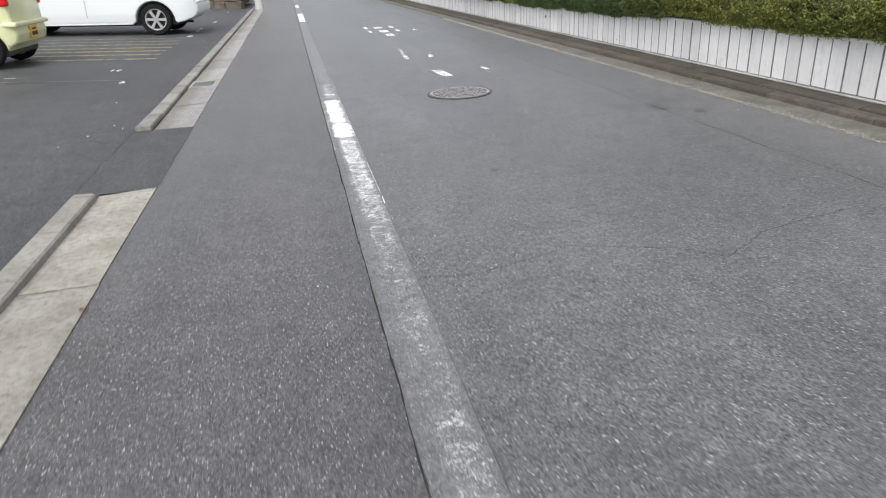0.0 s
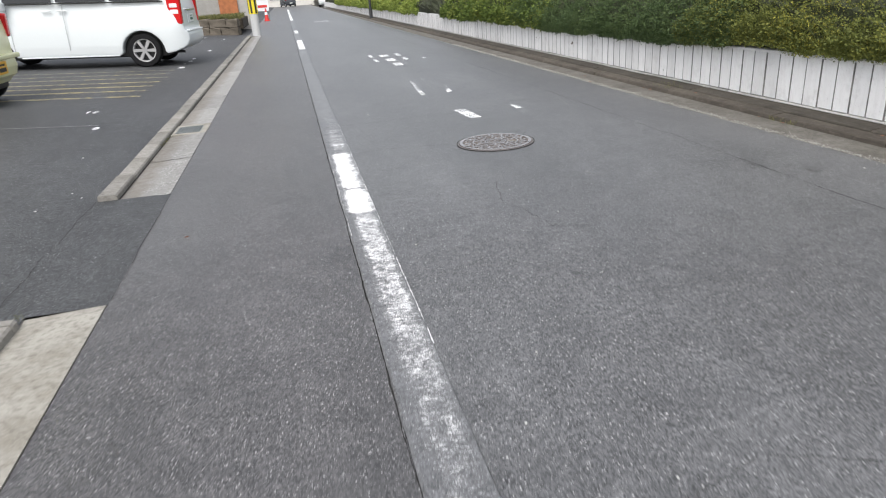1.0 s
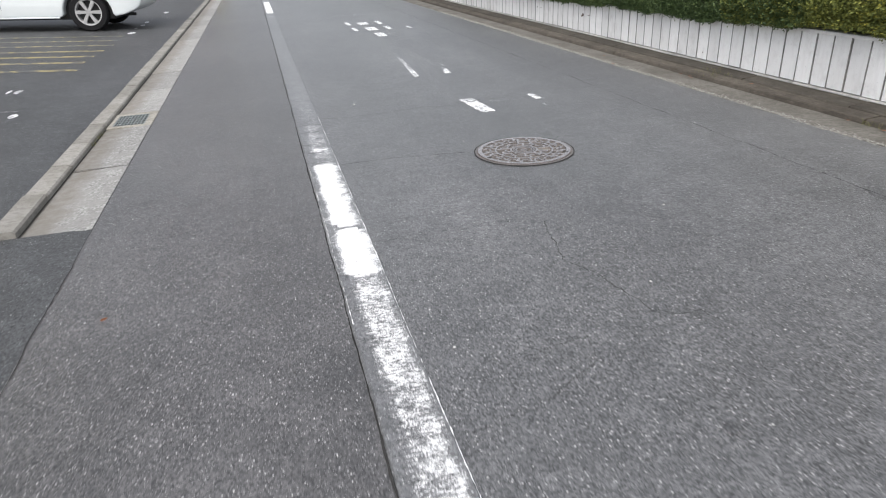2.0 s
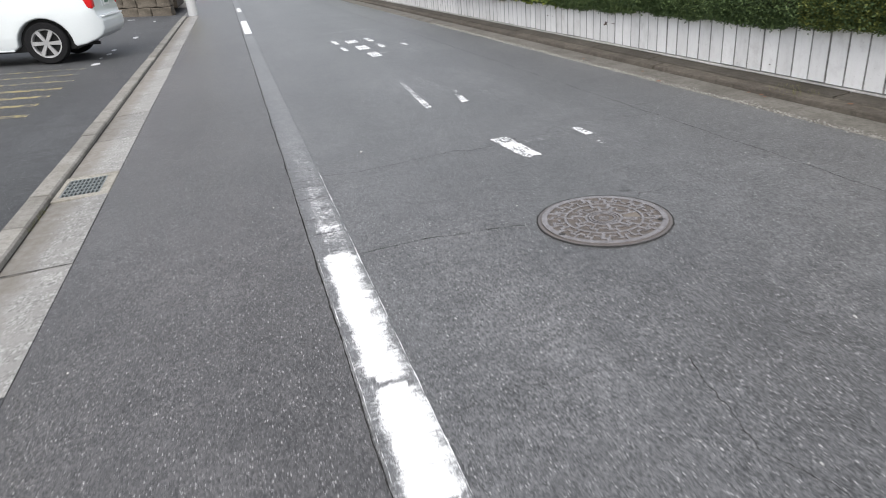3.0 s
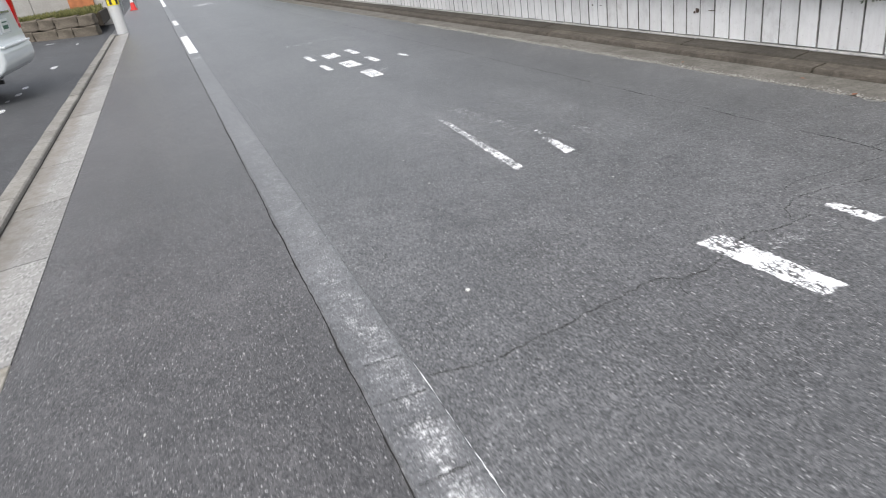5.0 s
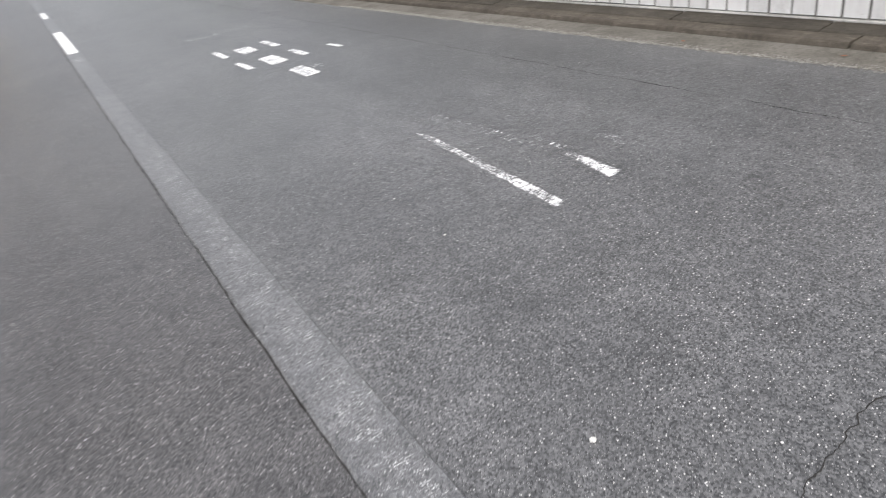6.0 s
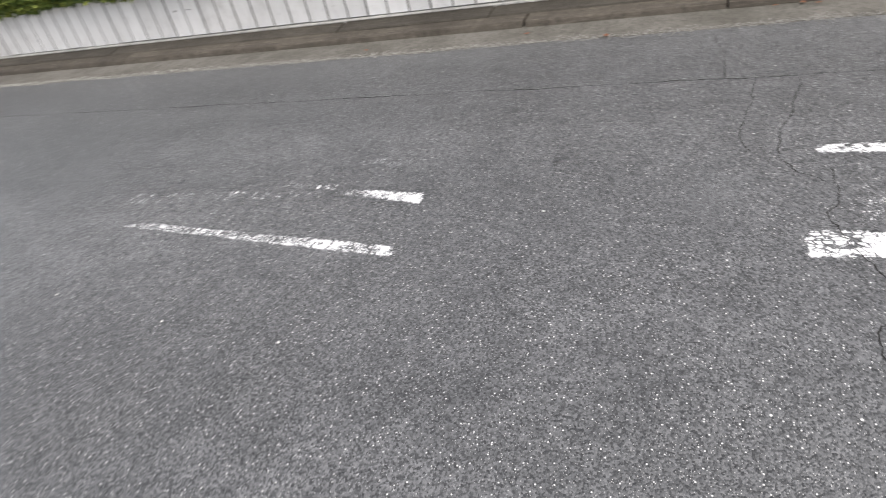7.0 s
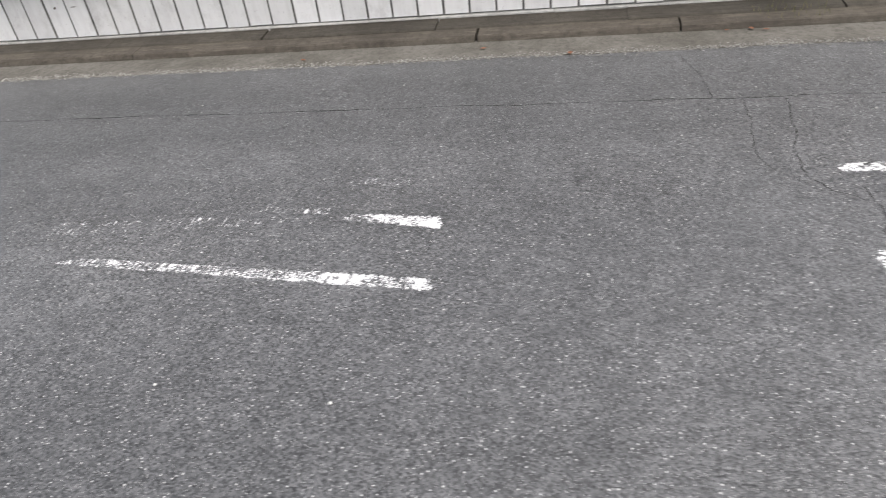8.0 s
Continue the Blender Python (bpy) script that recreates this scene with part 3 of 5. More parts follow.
# ---- dark oil stains ----
M_OIL = asphalt("oily_asphalt", 0.074, ROAD_TINT, 0.10)
for i, (x, y, w, d) in enumerate(((2.75, 4.55, 0.07, 0.10), (2.95, 4.25, 0.05, 0.07), (1.66, 6.33, 0.035, 0.03), (1.98, 8.55, 0.02, 0.02), (0.9, 3.3, 0.025, 0.03))):
    n = 18
    rim = []
    for j in range(n):
        a = 2 * math.pi * j / n
        f = 1 + 0.4 * noise.noise((math.cos(a) * 1.5, math.sin(a) * 1.5, i))
        rim.append((x + w * f * math.cos(a), y + d * f * math.sin(a), 0.0022))
    tagged(mesh_object("oil_stain", rim, [tuple(range(n))], M_OIL), "small dark oil stain on the asphalt", "stain", "oil stains", "structure")


# ---- manhole cover ----
def web(root, ra, rb, n, shift, plain_field):
    """Raised cast web between two rings: staggered pockets parted by a stepped rib."""
    na, nr, top, low = 330, 26, 0.0096, 0.002

    def raised(r, a):
        u = a / 360 * n + shift
        if plain_field and plain_field[0] < a < plain_field[1]:
            return abs(a - plain_field[0]) * r < 0.5 or abs(a - plain_field[1]) * r < 0.5
        step = 0.5 + 0.15 * max(-1.0, min(1.0, 3.2 * math.sin(2 * math.pi * u))) + 0.05 * math.sin(u * 5.1)
        rm = ra + (rb - ra) * step
        if abs(r - rm) < 0.0062:
            return True
        v = u if r > rm else u + 0.31
        cell = math.floor(v)
        v = v - cell + 0.10 * math.sin(cell * 2.7)
        wall = 0.0082 * n / (2 * math.pi * r)
        return abs(v - 0.5) < wall * (0.8 + 0.3 * math.sin(cell * 4.3))

    hi = [[raised(ra + (rb - ra) * (j + 0.5) / nr, 360 * (i + 0.5) / na) for j in range(nr)] for i in range(na)]
    verts, faces = [], []

    def corner(i, j, z):
        a, r = 2 * math.pi * i / na, ra + (rb - ra) * j / nr
        verts.append((r * math.cos(a), r * math.sin(a), z))
        return len(verts) - 1

    for i in range(na):
        for j in range(nr):
            if hi[i][j]:
                faces.append((corner(i, j, top), corner(i, j + 1, top), corner(i + 1, j + 1, top), corner(i + 1, j, top)))
                for di, dj, p, q in ((-1, 0, (i, j), (i, j + 1)), (1, 0, (i + 1, j + 1), (i + 1, j)), (0, 1, (i, j + 1), (i + 1, j + 1)), (0, -1, (i + 1, j), (i, j))):
                    jj = j + dj
                    if 0 <= jj < nr and not hi[(i + di) % na][jj]:
                        faces.append((corner(*p, top), corner(*p, low), corner(*q, low), corner(*q, top)))
    return mesh_object("rib_web", verts, faces, M_IRON_HIGH, root)


def manhole(at):
    root = tagged(thing("manhole_cover", at, -33), "round brown-grey cast-iron manhole cover set in the road", "manhole cover")
    root.scale = (0.968, 0.968, 1)
    bm = bmesh.new()
    bmesh.ops.create_circle(bm, cap_ends=True, segments=64, radius=0.322, matrix=Matrix.Translation((0, 0, 0.0035)))
    part("plate", bm, M_IRON_LOW, root, "dirty hollows of the iron plate")
    part("rim", ring(bmesh.new(), 0.318, 0.331, -0.02, 0.0042, n=72), M_IRON_FRAME, root, "outer iron frame ring")
    part("inner_rim", ring(bmesh.new(), 0.284, 0.312, 0.0, 0.010, n=72), M_IRON_HIGH, root, "smooth worn rim")
    for r0, r1 in ((0.050, 0.058), (0.066, 0.074), (0.082, 0.094), (0.186, 0.198)):
        part("ridge", ring(bmesh.new(), r0, r1, 0.0, 0.010, n=60), M_IRON_HIGH, root)
    web(root, 0.094, 0.186, 10, 0.2, (4.0, 34.0))
    web(root, 0.198, 0.284, 20, 0.0, None)
    part("worn_field", ring(bmesh.new(), 0.100, 0.180, 0.0, 0.0062, 6, 32, 8), M_IRON_FIELD, root, "plain tan field in the pattern")
    bm = bmesh.new()
    for i in (-1, 0, 1):
        box(bm, -0.024, 0.024, i * 0.019 - 0.004, i * 0.019 + 0.004, 0.0, 0.0085)
    part("emblem", bm, M_IRON_HIGH, root, "three raised bars")
    part("key_slot", boxed(0.262, 0.300, -0.006, 0.006, 0.0102, 0.0108), M_CRACK, root, "dark lifting slot")
    part("key_slot", boxed(-0.20, -0.17, -0.235, -0.215, 0.0102, 0.0108), M_CRACK, root, "dark lifting slot")
    return root


manhole((1.35, 6.01, 0.0))
bm = ring(bmesh.new(), 0.3205, 0.328, 0.0, 0.0042, n=72)
for v in bm.verts:
    d = 1 + 0.012 * noise.noise((v.co.x * 30, v.co.y * 30, 1))
    v.co.x, v.co.y = v.co.x * d + 1.35, v.co.y * d + 6.01
tagged(part("manhole_joint", bm, M_CRACK), "dark dirt-filled joint round the manhole", "joint", kind="structure")

# ---- left gutter: channel and low kerb, block by block ----
left_gutter = tagged(thing("gutter_left"), "pale concrete gutter with a low kerb along the parking lot", "gutter", kind="structure")
CHANNEL = [(-1.197, -0.08), (-1.197, 0.004), (-1.25, 0.003), (-1.52, -0.010), (-1.552, -0.008), (-1.552, -0.08)]
KERB = [(-1.556, -0.08), (-1.556, 0.022), (-1.566, 0.033), (-1.674, 0.038), (-1.686, 0.030), (-1.686, -0.08)]


def block(name, profile, y0, length, material, parent, jitter, seed):
    r = random.Random(seed)
    verts, faces = extrude_y(profile, 0.0045, length - 0.0045)
    ob = mesh_object(name, verts, faces, material, parent)
    ob.matrix_basis = pose(r.uniform(-jitter, jitter), y0, r.uniform(-jitter, jitter), 0, 0, r.uniform(-0.12, 0.12))
    return ob


k = 0
for y0, y1, step in ((-3.7, 3.74, 2.0), (5.6, 7.95, 1.175), (8.5, 26.9, 1.15)):
    y = y0
    while y < y1 - 0.05:
        block("gutter_slab", CHANNEL, y, min(step, y1 - y), M_GUTTER if y0 > 0 else M_GUTTER_SMOOTH, left_gutter, 0.002, k)
        y += step
        k += 1
for y0, y1 in ((-4.2, 3.66), (5.62, 26.9)):
    y = y0
    while y < y1 - 0.05:
        block("kerb_stone", [(x + (0.02 if y0 < 0 else 0), z) for x, z in KERB], y, min(0.6, y1 - y), M_KERB_TOP, left_gutter, 0.003, k)
        y += 0.6
        k += 1
box_frame = tagged(thing("drain_grating", (-1.38, 8.225, 0.0)), "galvanised steel drain grating in a pale concrete frame", "drain")
bm = bmesh.new()
box(bm, -0.172, 0.183, -0.272, -0.205, -0.08, 0.004, 0.004)
box(bm, -0.172, 0.183, 0.205, 0.272, -0.08, 0.004, 0.004)
box(bm, 0.115, 0.183, -0.207, 0.207, -0.08, 0.004, 0.004)
box(bm, -0.172, -0.135, -0.207, 0.207, -0.08, 0.003, 0.004)
part("frame", bm, M_GUTTER_SMOOTH, box_frame, "pale concrete surround")
part("pit", boxed(-0.135, 0.115, -0.206, 0.206, -0.085, -0.05), M_DARK, box_frame, "dark pit with dry dirt")
for i in range(6):
    yy = -0.2 + 0.08 * i
    part("bar", boxed(-0.133, 0.113, yy - 0.008, yy + 0.008, -0.03, 0.0, 0.001), M_STEEL, box_frame)
for i in range(10):
    xx = -0.129 + 0.0265 * i
    part("cross_bar", boxed(xx - 0.005, xx + 0.005, -0.205, 0.205, -0.024, 0.001, 0.001), M_STEEL, box_frame)
# dark strips: the kerb joint, and the kerb's shadow line put into the colour
sheet("gutter_joint", [-1.565, -1.545], [-4.2, 3.78], lambda x, y: -0.006, M_DARK, "dark dirty joint and painted shade line at the kerb's foot", "joint")
sheet("gutter_joint", [-1.565, -1.545], [5.62, 26.8], lambda x, y: -0.006, M_DARK, "dark dirty joint and painted shade line at the kerb's foot", "joint")



def cross_joint(y, x0, x1, z0, z1, seed):
    """A dirt-filled joint across a gutter slab."""
    verts, faces = [], []
    for i in range(25):
        f = i / 24
        x = x0 + (x1 - x0) * f
        yy = y + 0.05 * (f - 0.5) * noise.noise((seed, 0.5, 2)) + 0.008 * noise.noise((x * 30, seed, 1))
        w = 0.0045 * (0.8 + 0.6 * noise.noise((x * 24, seed, 7)))
        verts += [(x, yy - w, z0 + (z1 - z0) * f), (x, yy + w, z0 + (z1 - z0) * f)]
        if i:
            faces.append((2 * i - 2, 2 * i, 2 * i + 1, 2 * i - 1))
    return tagged(mesh_object("gutter_joint", verts, faces, M_CRACK), "dark joint across the gutter", "joint", "joints across the gutter", "structure")


for i, y in enumerate((0.3, 2.3, 6.775, 9.65, 11.95, 14.25)):
    cross_joint(y, -1.20, -1.55, 0.0065, -0.0050, i)

# ---- right gutter, kerb and ledge ----
verts, faces = [], []
ys = [Y0 + 0.03 * i for i in range(1000)] + [24.2 + 0.3 * i for i in range(200)] + [Y1]
for y in ys:
    e = 3.392 + 0.018 * noise.noise((1.1, y * 2.2, 0)) + 0.008 * noise.noise((1.1, y * 13, 4)) + 0.008 * noise.noise((1.1, y * 41, 6))
    verts += [(e, y, -0.003), (e + 0.025, y, 0.0035), (3.50, y, 0.0035), (3.74, y, 0.001)]
for j in range(len(ys) - 1):
    for i in range(3):
        faces.append((4 * j + i, 4 * j + i + 1, 4 * j + i + 5, 4 * j + i + 4))
tagged(mesh_object("gutter_right", verts, faces, M_GUTTER_R), "sandy concrete gutter strip with a ragged edge", "gutter", kind="structure")
verts, faces = [], []
rng = random.Random(77)
for i in range(5200):
    y = rng.uniform(2.0, 16.0)
    e = 3.392 + 0.018 * noise.noise((1.1, y * 2.2, 0))
    x = e + rng.gauss(0.02, 0.04) * (0.5 + 0.9 * abs(noise.noise((2, y * 3, 1))))
    r = rng.uniform(0.0022, 0.006)
    b = len(verts)
    verts += [(x - r, y + rng.uniform(-r, r), 0.003), (x + rng.uniform(-r, r), y - r, 0.003), (x + r, y + rng.uniform(-r, r), 0.003), (x + rng.uniform(-r, r), y + r, 0.003), (x, y, 0.005 + r * 0.7)]
    faces += [(b, b + 1, b + 4), (b + 1, b + 2, b + 4), (b + 2, b + 3, b + 4), (b + 3, b, b + 4)]
tagged(mesh_object("gutter_grit", verts, faces, M_GRIT), "pale crumbled stones along the gutter's broken edge", "grit", kind="stuff")
right_kerb = tagged(thing("kerb_right"), "mossy brown concrete kerb below the white wall", "kerb", kind="structure")
KERB_R = [(3.700, -0.1), (3.700, 0.003), (3.712, 0.030), (3.724, 0.037), (3.835, 0.046), (3.835, -0.1)]
UPPER = [(3.838, -0.1), (3.838, 0.047), (3.850, 0.056), (3.975, 0.068), (3.998, 0.074), (3.998, -0.1)]
LEDGE = [(4.000, -0.1), (4.000, 0.080), (4.004, 0.085), (4.09, 0.088), (4.09, -0.1)]
for i in range(-7, 60):
    block("kerb_stone", KERB_R, i * 1.17 + 0.97, 1.17, M_KERB_R, right_kerb, 0.003, 500 + i)
    block("upper_stone", UPPER, i * 1.17 + 0.08, 1.17, M_KERB_MOSS, right_kerb, 0.002, 900 + i)
for i in range(-4, 40):
    block("ledge", LEDGE, i * 2.0 + 0.7, 2.0, M_LEDGE, right_kerb, 0.001, 700 + i)

# ---- white grooved wall ----
PITCH = 0.1692
low_wall = tagged(thing("retaining_wall", (4.02, 0, 0.088)), "low weathered white concrete wall with vertical grooves under a hedge", "wall")
H = 0.392
c = 0.003


def board_data(name, w):
    prof = [(0, -w / 2 + c), (0, w / 2 - c), (c, w / 2 - 0.001), (0.03, w / 2 - 0.001), (0.03, -w / 2 + 0.001), (c, -w / 2 + 0.001)]
    n = 6
    verts = [(x, y, z) for z in (0, H) for x, y in prof]
    faces = [tuple(range(n))[::-1], tuple(range(n, 2 * n))] + [(i, (i + 1) % n, n + (i + 1) % n, n + i) for i in range(n)]
    me = bpy.data.meshes.new(name)
    me.from_pydata(verts, [], faces)
    me.materials.append(M_BOARD)
    me.materials.append(M_BOARD_SIDE)
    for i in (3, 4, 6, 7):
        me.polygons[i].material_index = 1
    return me


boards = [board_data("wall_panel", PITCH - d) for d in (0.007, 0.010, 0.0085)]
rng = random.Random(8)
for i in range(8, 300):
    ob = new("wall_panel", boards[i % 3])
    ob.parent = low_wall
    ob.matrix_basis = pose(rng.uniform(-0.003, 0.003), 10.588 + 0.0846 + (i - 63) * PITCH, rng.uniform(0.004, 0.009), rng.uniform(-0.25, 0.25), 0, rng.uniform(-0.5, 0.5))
part("backing", boxed(0.024, 0.10, -5.0, 90.0, -0.02, 0.40), M_BACKING, low_wall, "grey bottom of the grooves")
for i in range(48):
    y = -5.0 + 2.0 * i
    part("cap", boxed(-0.0015, 0.11, y + 0.002, y + 1.998, 0.397 + 0.002 * noise.noise((i, 0.5, 3)), 0.425, 0.006), M_BOARD, low_wall)
verts, faces = [], []
for i in range(300, 460):
    y = 10.588 + 0.0846 + (i - 63) * PITCH
    b = len(verts)
    verts += [(x, y + s * 0.0775, z) for x in (0, 0.018) for s in (-1, 1) for z in (0, H)]
    faces += [tuple(b + j for j in f) for f in ((0, 1, 3, 2), (4, 6, 7, 5), (0, 4, 5, 1), (2, 3, 7, 6), (1, 5, 7, 3))]
tagged(mesh_object("far_panels", verts, faces, M_BOARD, low_wall), kind="stuff")


def blot(y, z, r, seed, stretch=1.0):
    bm = bmesh.new()
    vs = []
    for i in range(22):
        a = 2 * math.pi * i / 22
        q = r * (0.75 + 0.5 * noise.noise((math.cos(a) * 2, math.sin(a) * 2, seed)))
        vs.append(bm.verts.new((4.030, y + q * math.cos(a) * stretch, z + q * math.sin(a))))
    bm.faces.new(vs)
    f = bmesh.ops.extrude_face_region(bm, geom=bm.faces[:])
    bmesh.ops.translate(bm, vec=(-0.0155, 0, 0), verts=[g for g in f["geom"] if isinstance(g, bmesh.types.BMVert)])
    return tagged(part("stain", bm, M_RUST), "small brown hole and stain in the white wall", "stain", kind="structure")


blot(10.62, 0.305, 0.024, 1.0)
blot(10.655, 0.29, 0.012, 2.0)
blot(10.45, 0.312, 0.004, 3.0, 12)
blot(12.2, 0.30, 0.010, 4.0)
blot(12.05, 0.30, 0.003, 4.6, 10)
blot(7.95, 0.16, 0.005, 5.0)


# ---- hedge behind the wall ----
def hedge_surface(y, u, rough):
    """Front of the hedge: u runs from its lower lip at the wall up and back."""
    pts = [(3.985, 0.50), (3.955, 0.58), (4.00, 0.72), (4.16, 0.92), (4.5, 1.12), (5.2, 1.35), (6.5, 1.7), (8.5, 2.1)]
    s = u * (len(pts) - 1)
    i = np.minimum(s.astype(int), len(pts) - 2)
    f = s - i
    P = np.array(pts)
    x = P[i, 0] * (1 - f) + P[i + 1, 0] * f
    z = P[i, 1] * (1 - f) + P[i + 1, 1] * f
    w = np.sin(y * 2.1) * 0.4 + np.sin(y * 5.3 + u * 6) * 0.35 + np.sin(y * 11.7 + u * 13) * 0.25 + np.sin(y * 0.83 + 2) * 0.5
    tuft = np.sin(y * 17.3 + u * 31) * np.sin(y * 9.1 - u * 47 + 1.3)
    w = w + 0.8 * tuft * np.clip(u * 8, 0.15, 1)
    x = x - w * rough * (0.4 + u)
    z = z + w * rough * np.where(u < 0.08, 0.45, 0.8) + np.where(u < 0.3, 0.055 * np.clip((7.2 - y) / 0.8, 0, 1), 0) - np.where(u < 0.06, 0.02, 0)
    return x, z


def leaves(name, y0, y1, count, size, material, label, seed, rough=0.085):
    g = np.random.default_rng(seed)
    y = g.uniform(y0, y1, count)
    u = g.uniform(0, 1, count) ** 1.9
    x, z = hedge_surface(y, u, rough)
    depth = np.abs(g.normal(0, 0.06, count)) - 0.04 * g.random(count) ** 3
    c = np.stack([x + depth - 0.015, y, np.where(u < 0.1, z + depth * 0.3, z - depth * 0.6) + g.normal(0, 0.012, count)], 1)
    d = g.normal(0, 1, (count, 3)) + np.array([-0.7, 0, 0.5])
    d /= np.linalg.norm(d, axis=1)[:, None]
    a = np.cross(d, g.normal(0, 1, (count, 3)))
    a /= np.linalg.norm(a, axis=1)[:, None]
    n = np.cross(a, d)
    L = size * g.uniform(0.6, 1.25, count)[:, None]
    W = L * g.uniform(0.20, 0.30, count)[:, None]
    v = np.stack([c, c + d * L * 0.5 + a * W + n * L * 0.06, c + d * L, c + d * L * 0.5 - a * W + n * L * 0.06], 1).reshape(-1, 3)
    me = bpy.data.meshes.new(name)
    me.vertices.add(len(v))
    me.vertices.foreach_set("co", v.ravel().astype(np.float32))
    me.loops.add(count * 4)
    me.loops.foreach_set("vertex_index", np.arange(count * 4, dtype=np.int32))
    me.polygons.add(count)
    me.polygons.foreach_set("loop_start", np.arange(0, count * 4, 4, dtype=np.int32))
    me.update(calc_edges=True)
    me.validate()
    me.materials.append(material)
    return tagged(new(name, me), label, "hedge", kind="stuff")


leaves("hedge", -1.0, 7.6, 230000, 0.022, M_LEAF_GOLD, "clipped hedge of small golden-green leaves", 11)
leaves("hedge", 6.6, 13.4, 165000, 0.025, M_LEAF_DARK, "dense dark green hedge hanging over the white wall", 12)
leaves("hedge", 11.8, 19.6, 36000, 0.055, M_LEAF_LIGHT, "light green hedge hanging over the white wall", 13)
leaves("hedge", 23.2, 60.0, 44000, 0.09, M_LEAF_BRIGHT, "bright yellow-green hedge along the road", 14, 0.09)
# dark green sheet set 7.5 cm behind the surface that carries the leaves
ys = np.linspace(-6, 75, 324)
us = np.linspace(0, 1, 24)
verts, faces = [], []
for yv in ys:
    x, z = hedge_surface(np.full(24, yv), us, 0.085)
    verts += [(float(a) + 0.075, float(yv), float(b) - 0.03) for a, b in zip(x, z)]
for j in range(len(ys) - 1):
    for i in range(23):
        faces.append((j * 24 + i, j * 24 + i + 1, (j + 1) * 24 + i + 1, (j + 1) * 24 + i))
tagged(mesh_object("hedge_core", verts, faces, plain("hedge_core_dark", (0.03, 0.036, 0.016), 0.95, vary=0.5, scale=30)), "dark sheet behind the hedge's leaves", "hedge", kind="stuff")
sheet("bank", [4.12, 4.6, 8.6, 60], [Y0, 40, Y1], lambda x, y: 0.45 if x < 4.5 else 0.7 if x < 5 else 1.9, M_SOIL, "earth bank behind the white wall", "ground")


# ---- parking lot: worn yellow hatching, white bay marks ----
def lot_stripe(x0, x1, y0, y1, width, material, cover, name="hatch_line", label="worn yellow hatching line on the parking lot"):
    n = 24
    verts, cov, faces = [], [], []
    for i in range(n + 1):
        f = i / n
        x, y = x0 + (x1 - x0) * f, y0 + (y1 - y0) * f
        w = width * (1 + 0.12 * noise.noise((x * 9, y * 9, 1)))
        for s in (-1, 1):
            verts.append((x, y + s * w / 2, lot_z(x) + 0.003))
            cov.append(cover * (1 + 0.5 * noise.noise((x * 1.4, y * 2.0, 7))))
        if i:
            faces.append((2 * i - 2, 2 * i, 2 * i + 1, 2 * i - 1))
    ob = mesh_object(name, verts, faces, material)
    ob.data.attributes.new("cover", "FLOAT", "POINT").data.foreach_set("value", cov)
    return tagged(ob, label, "road marking", "yellow hatching")


rng = random.Random(21)
for i, (y, cover) in enumerate(((11.33, 0.66), (12.0, 0.72), (12.59, 0.70), (13.17, 0.64), (13.84, 0.55), (14.5, 0.5), (15.15, 0.42))):
    lot_stripe(-9.5, -2.45 - rng.uniform(0, 0.1), y + 0.5, y, 0.14, M_HATCH, cover - 0.1)
for x, y, w, d in ((-2.44, 8.70, 0.10, 0.22), (-2.83, 9.95, 0.05, 0.25), (-2.74, 9.93, 0.09, 0.25), (-2.47, 15.62, 0.16, 0.45), (-2.52, 16.5, 0.07, 0.2), (-2.47, 17.1, 0.11, 0.35), (-2.48, 17.8, 0.12, 0.4), (-2.37, 20.35, 0.14, 0.6), (-2.42, 25.7, 0.1, 0.5), (-3.2, 27.0, 0.3, 0.3), (-4.0, 9.45, 0.2, 0.06)):
    bm = bmesh.new()
    vs = []
    for i in range(14):
        a = 2 * math.pi * i / 14
        q = 1 + 0.3 * noise.noise((x + math.cos(a), y + math.sin(a), 3))
        px = x + w * 0.4 * q * math.cos(a)
        vs.append(bm.verts.new((px, y + d * 0.4 * q * math.sin(a), lot_z(px) + 0.0032)))
    bm.faces.new(vs)
    tagged(part("bay_mark", bm, M_LOT_WHITE, tidy=False), "worn white bay mark on the parking lot", "road marking", "white bay marks")
lot_stripe(-9.0, -2.46, 9.6, 8.9, 0.02, M_LOT_FAINT, 0.3, "lot_seam", "thin pale seam across the parking lot")


# ---- cars ----
def arch(cx, r, n=10):
    return [(cx + r * math.cos(math.pi * i / n), 0.33 + r * math.sin(math.pi * i / n)) for i in range(n + 1)]


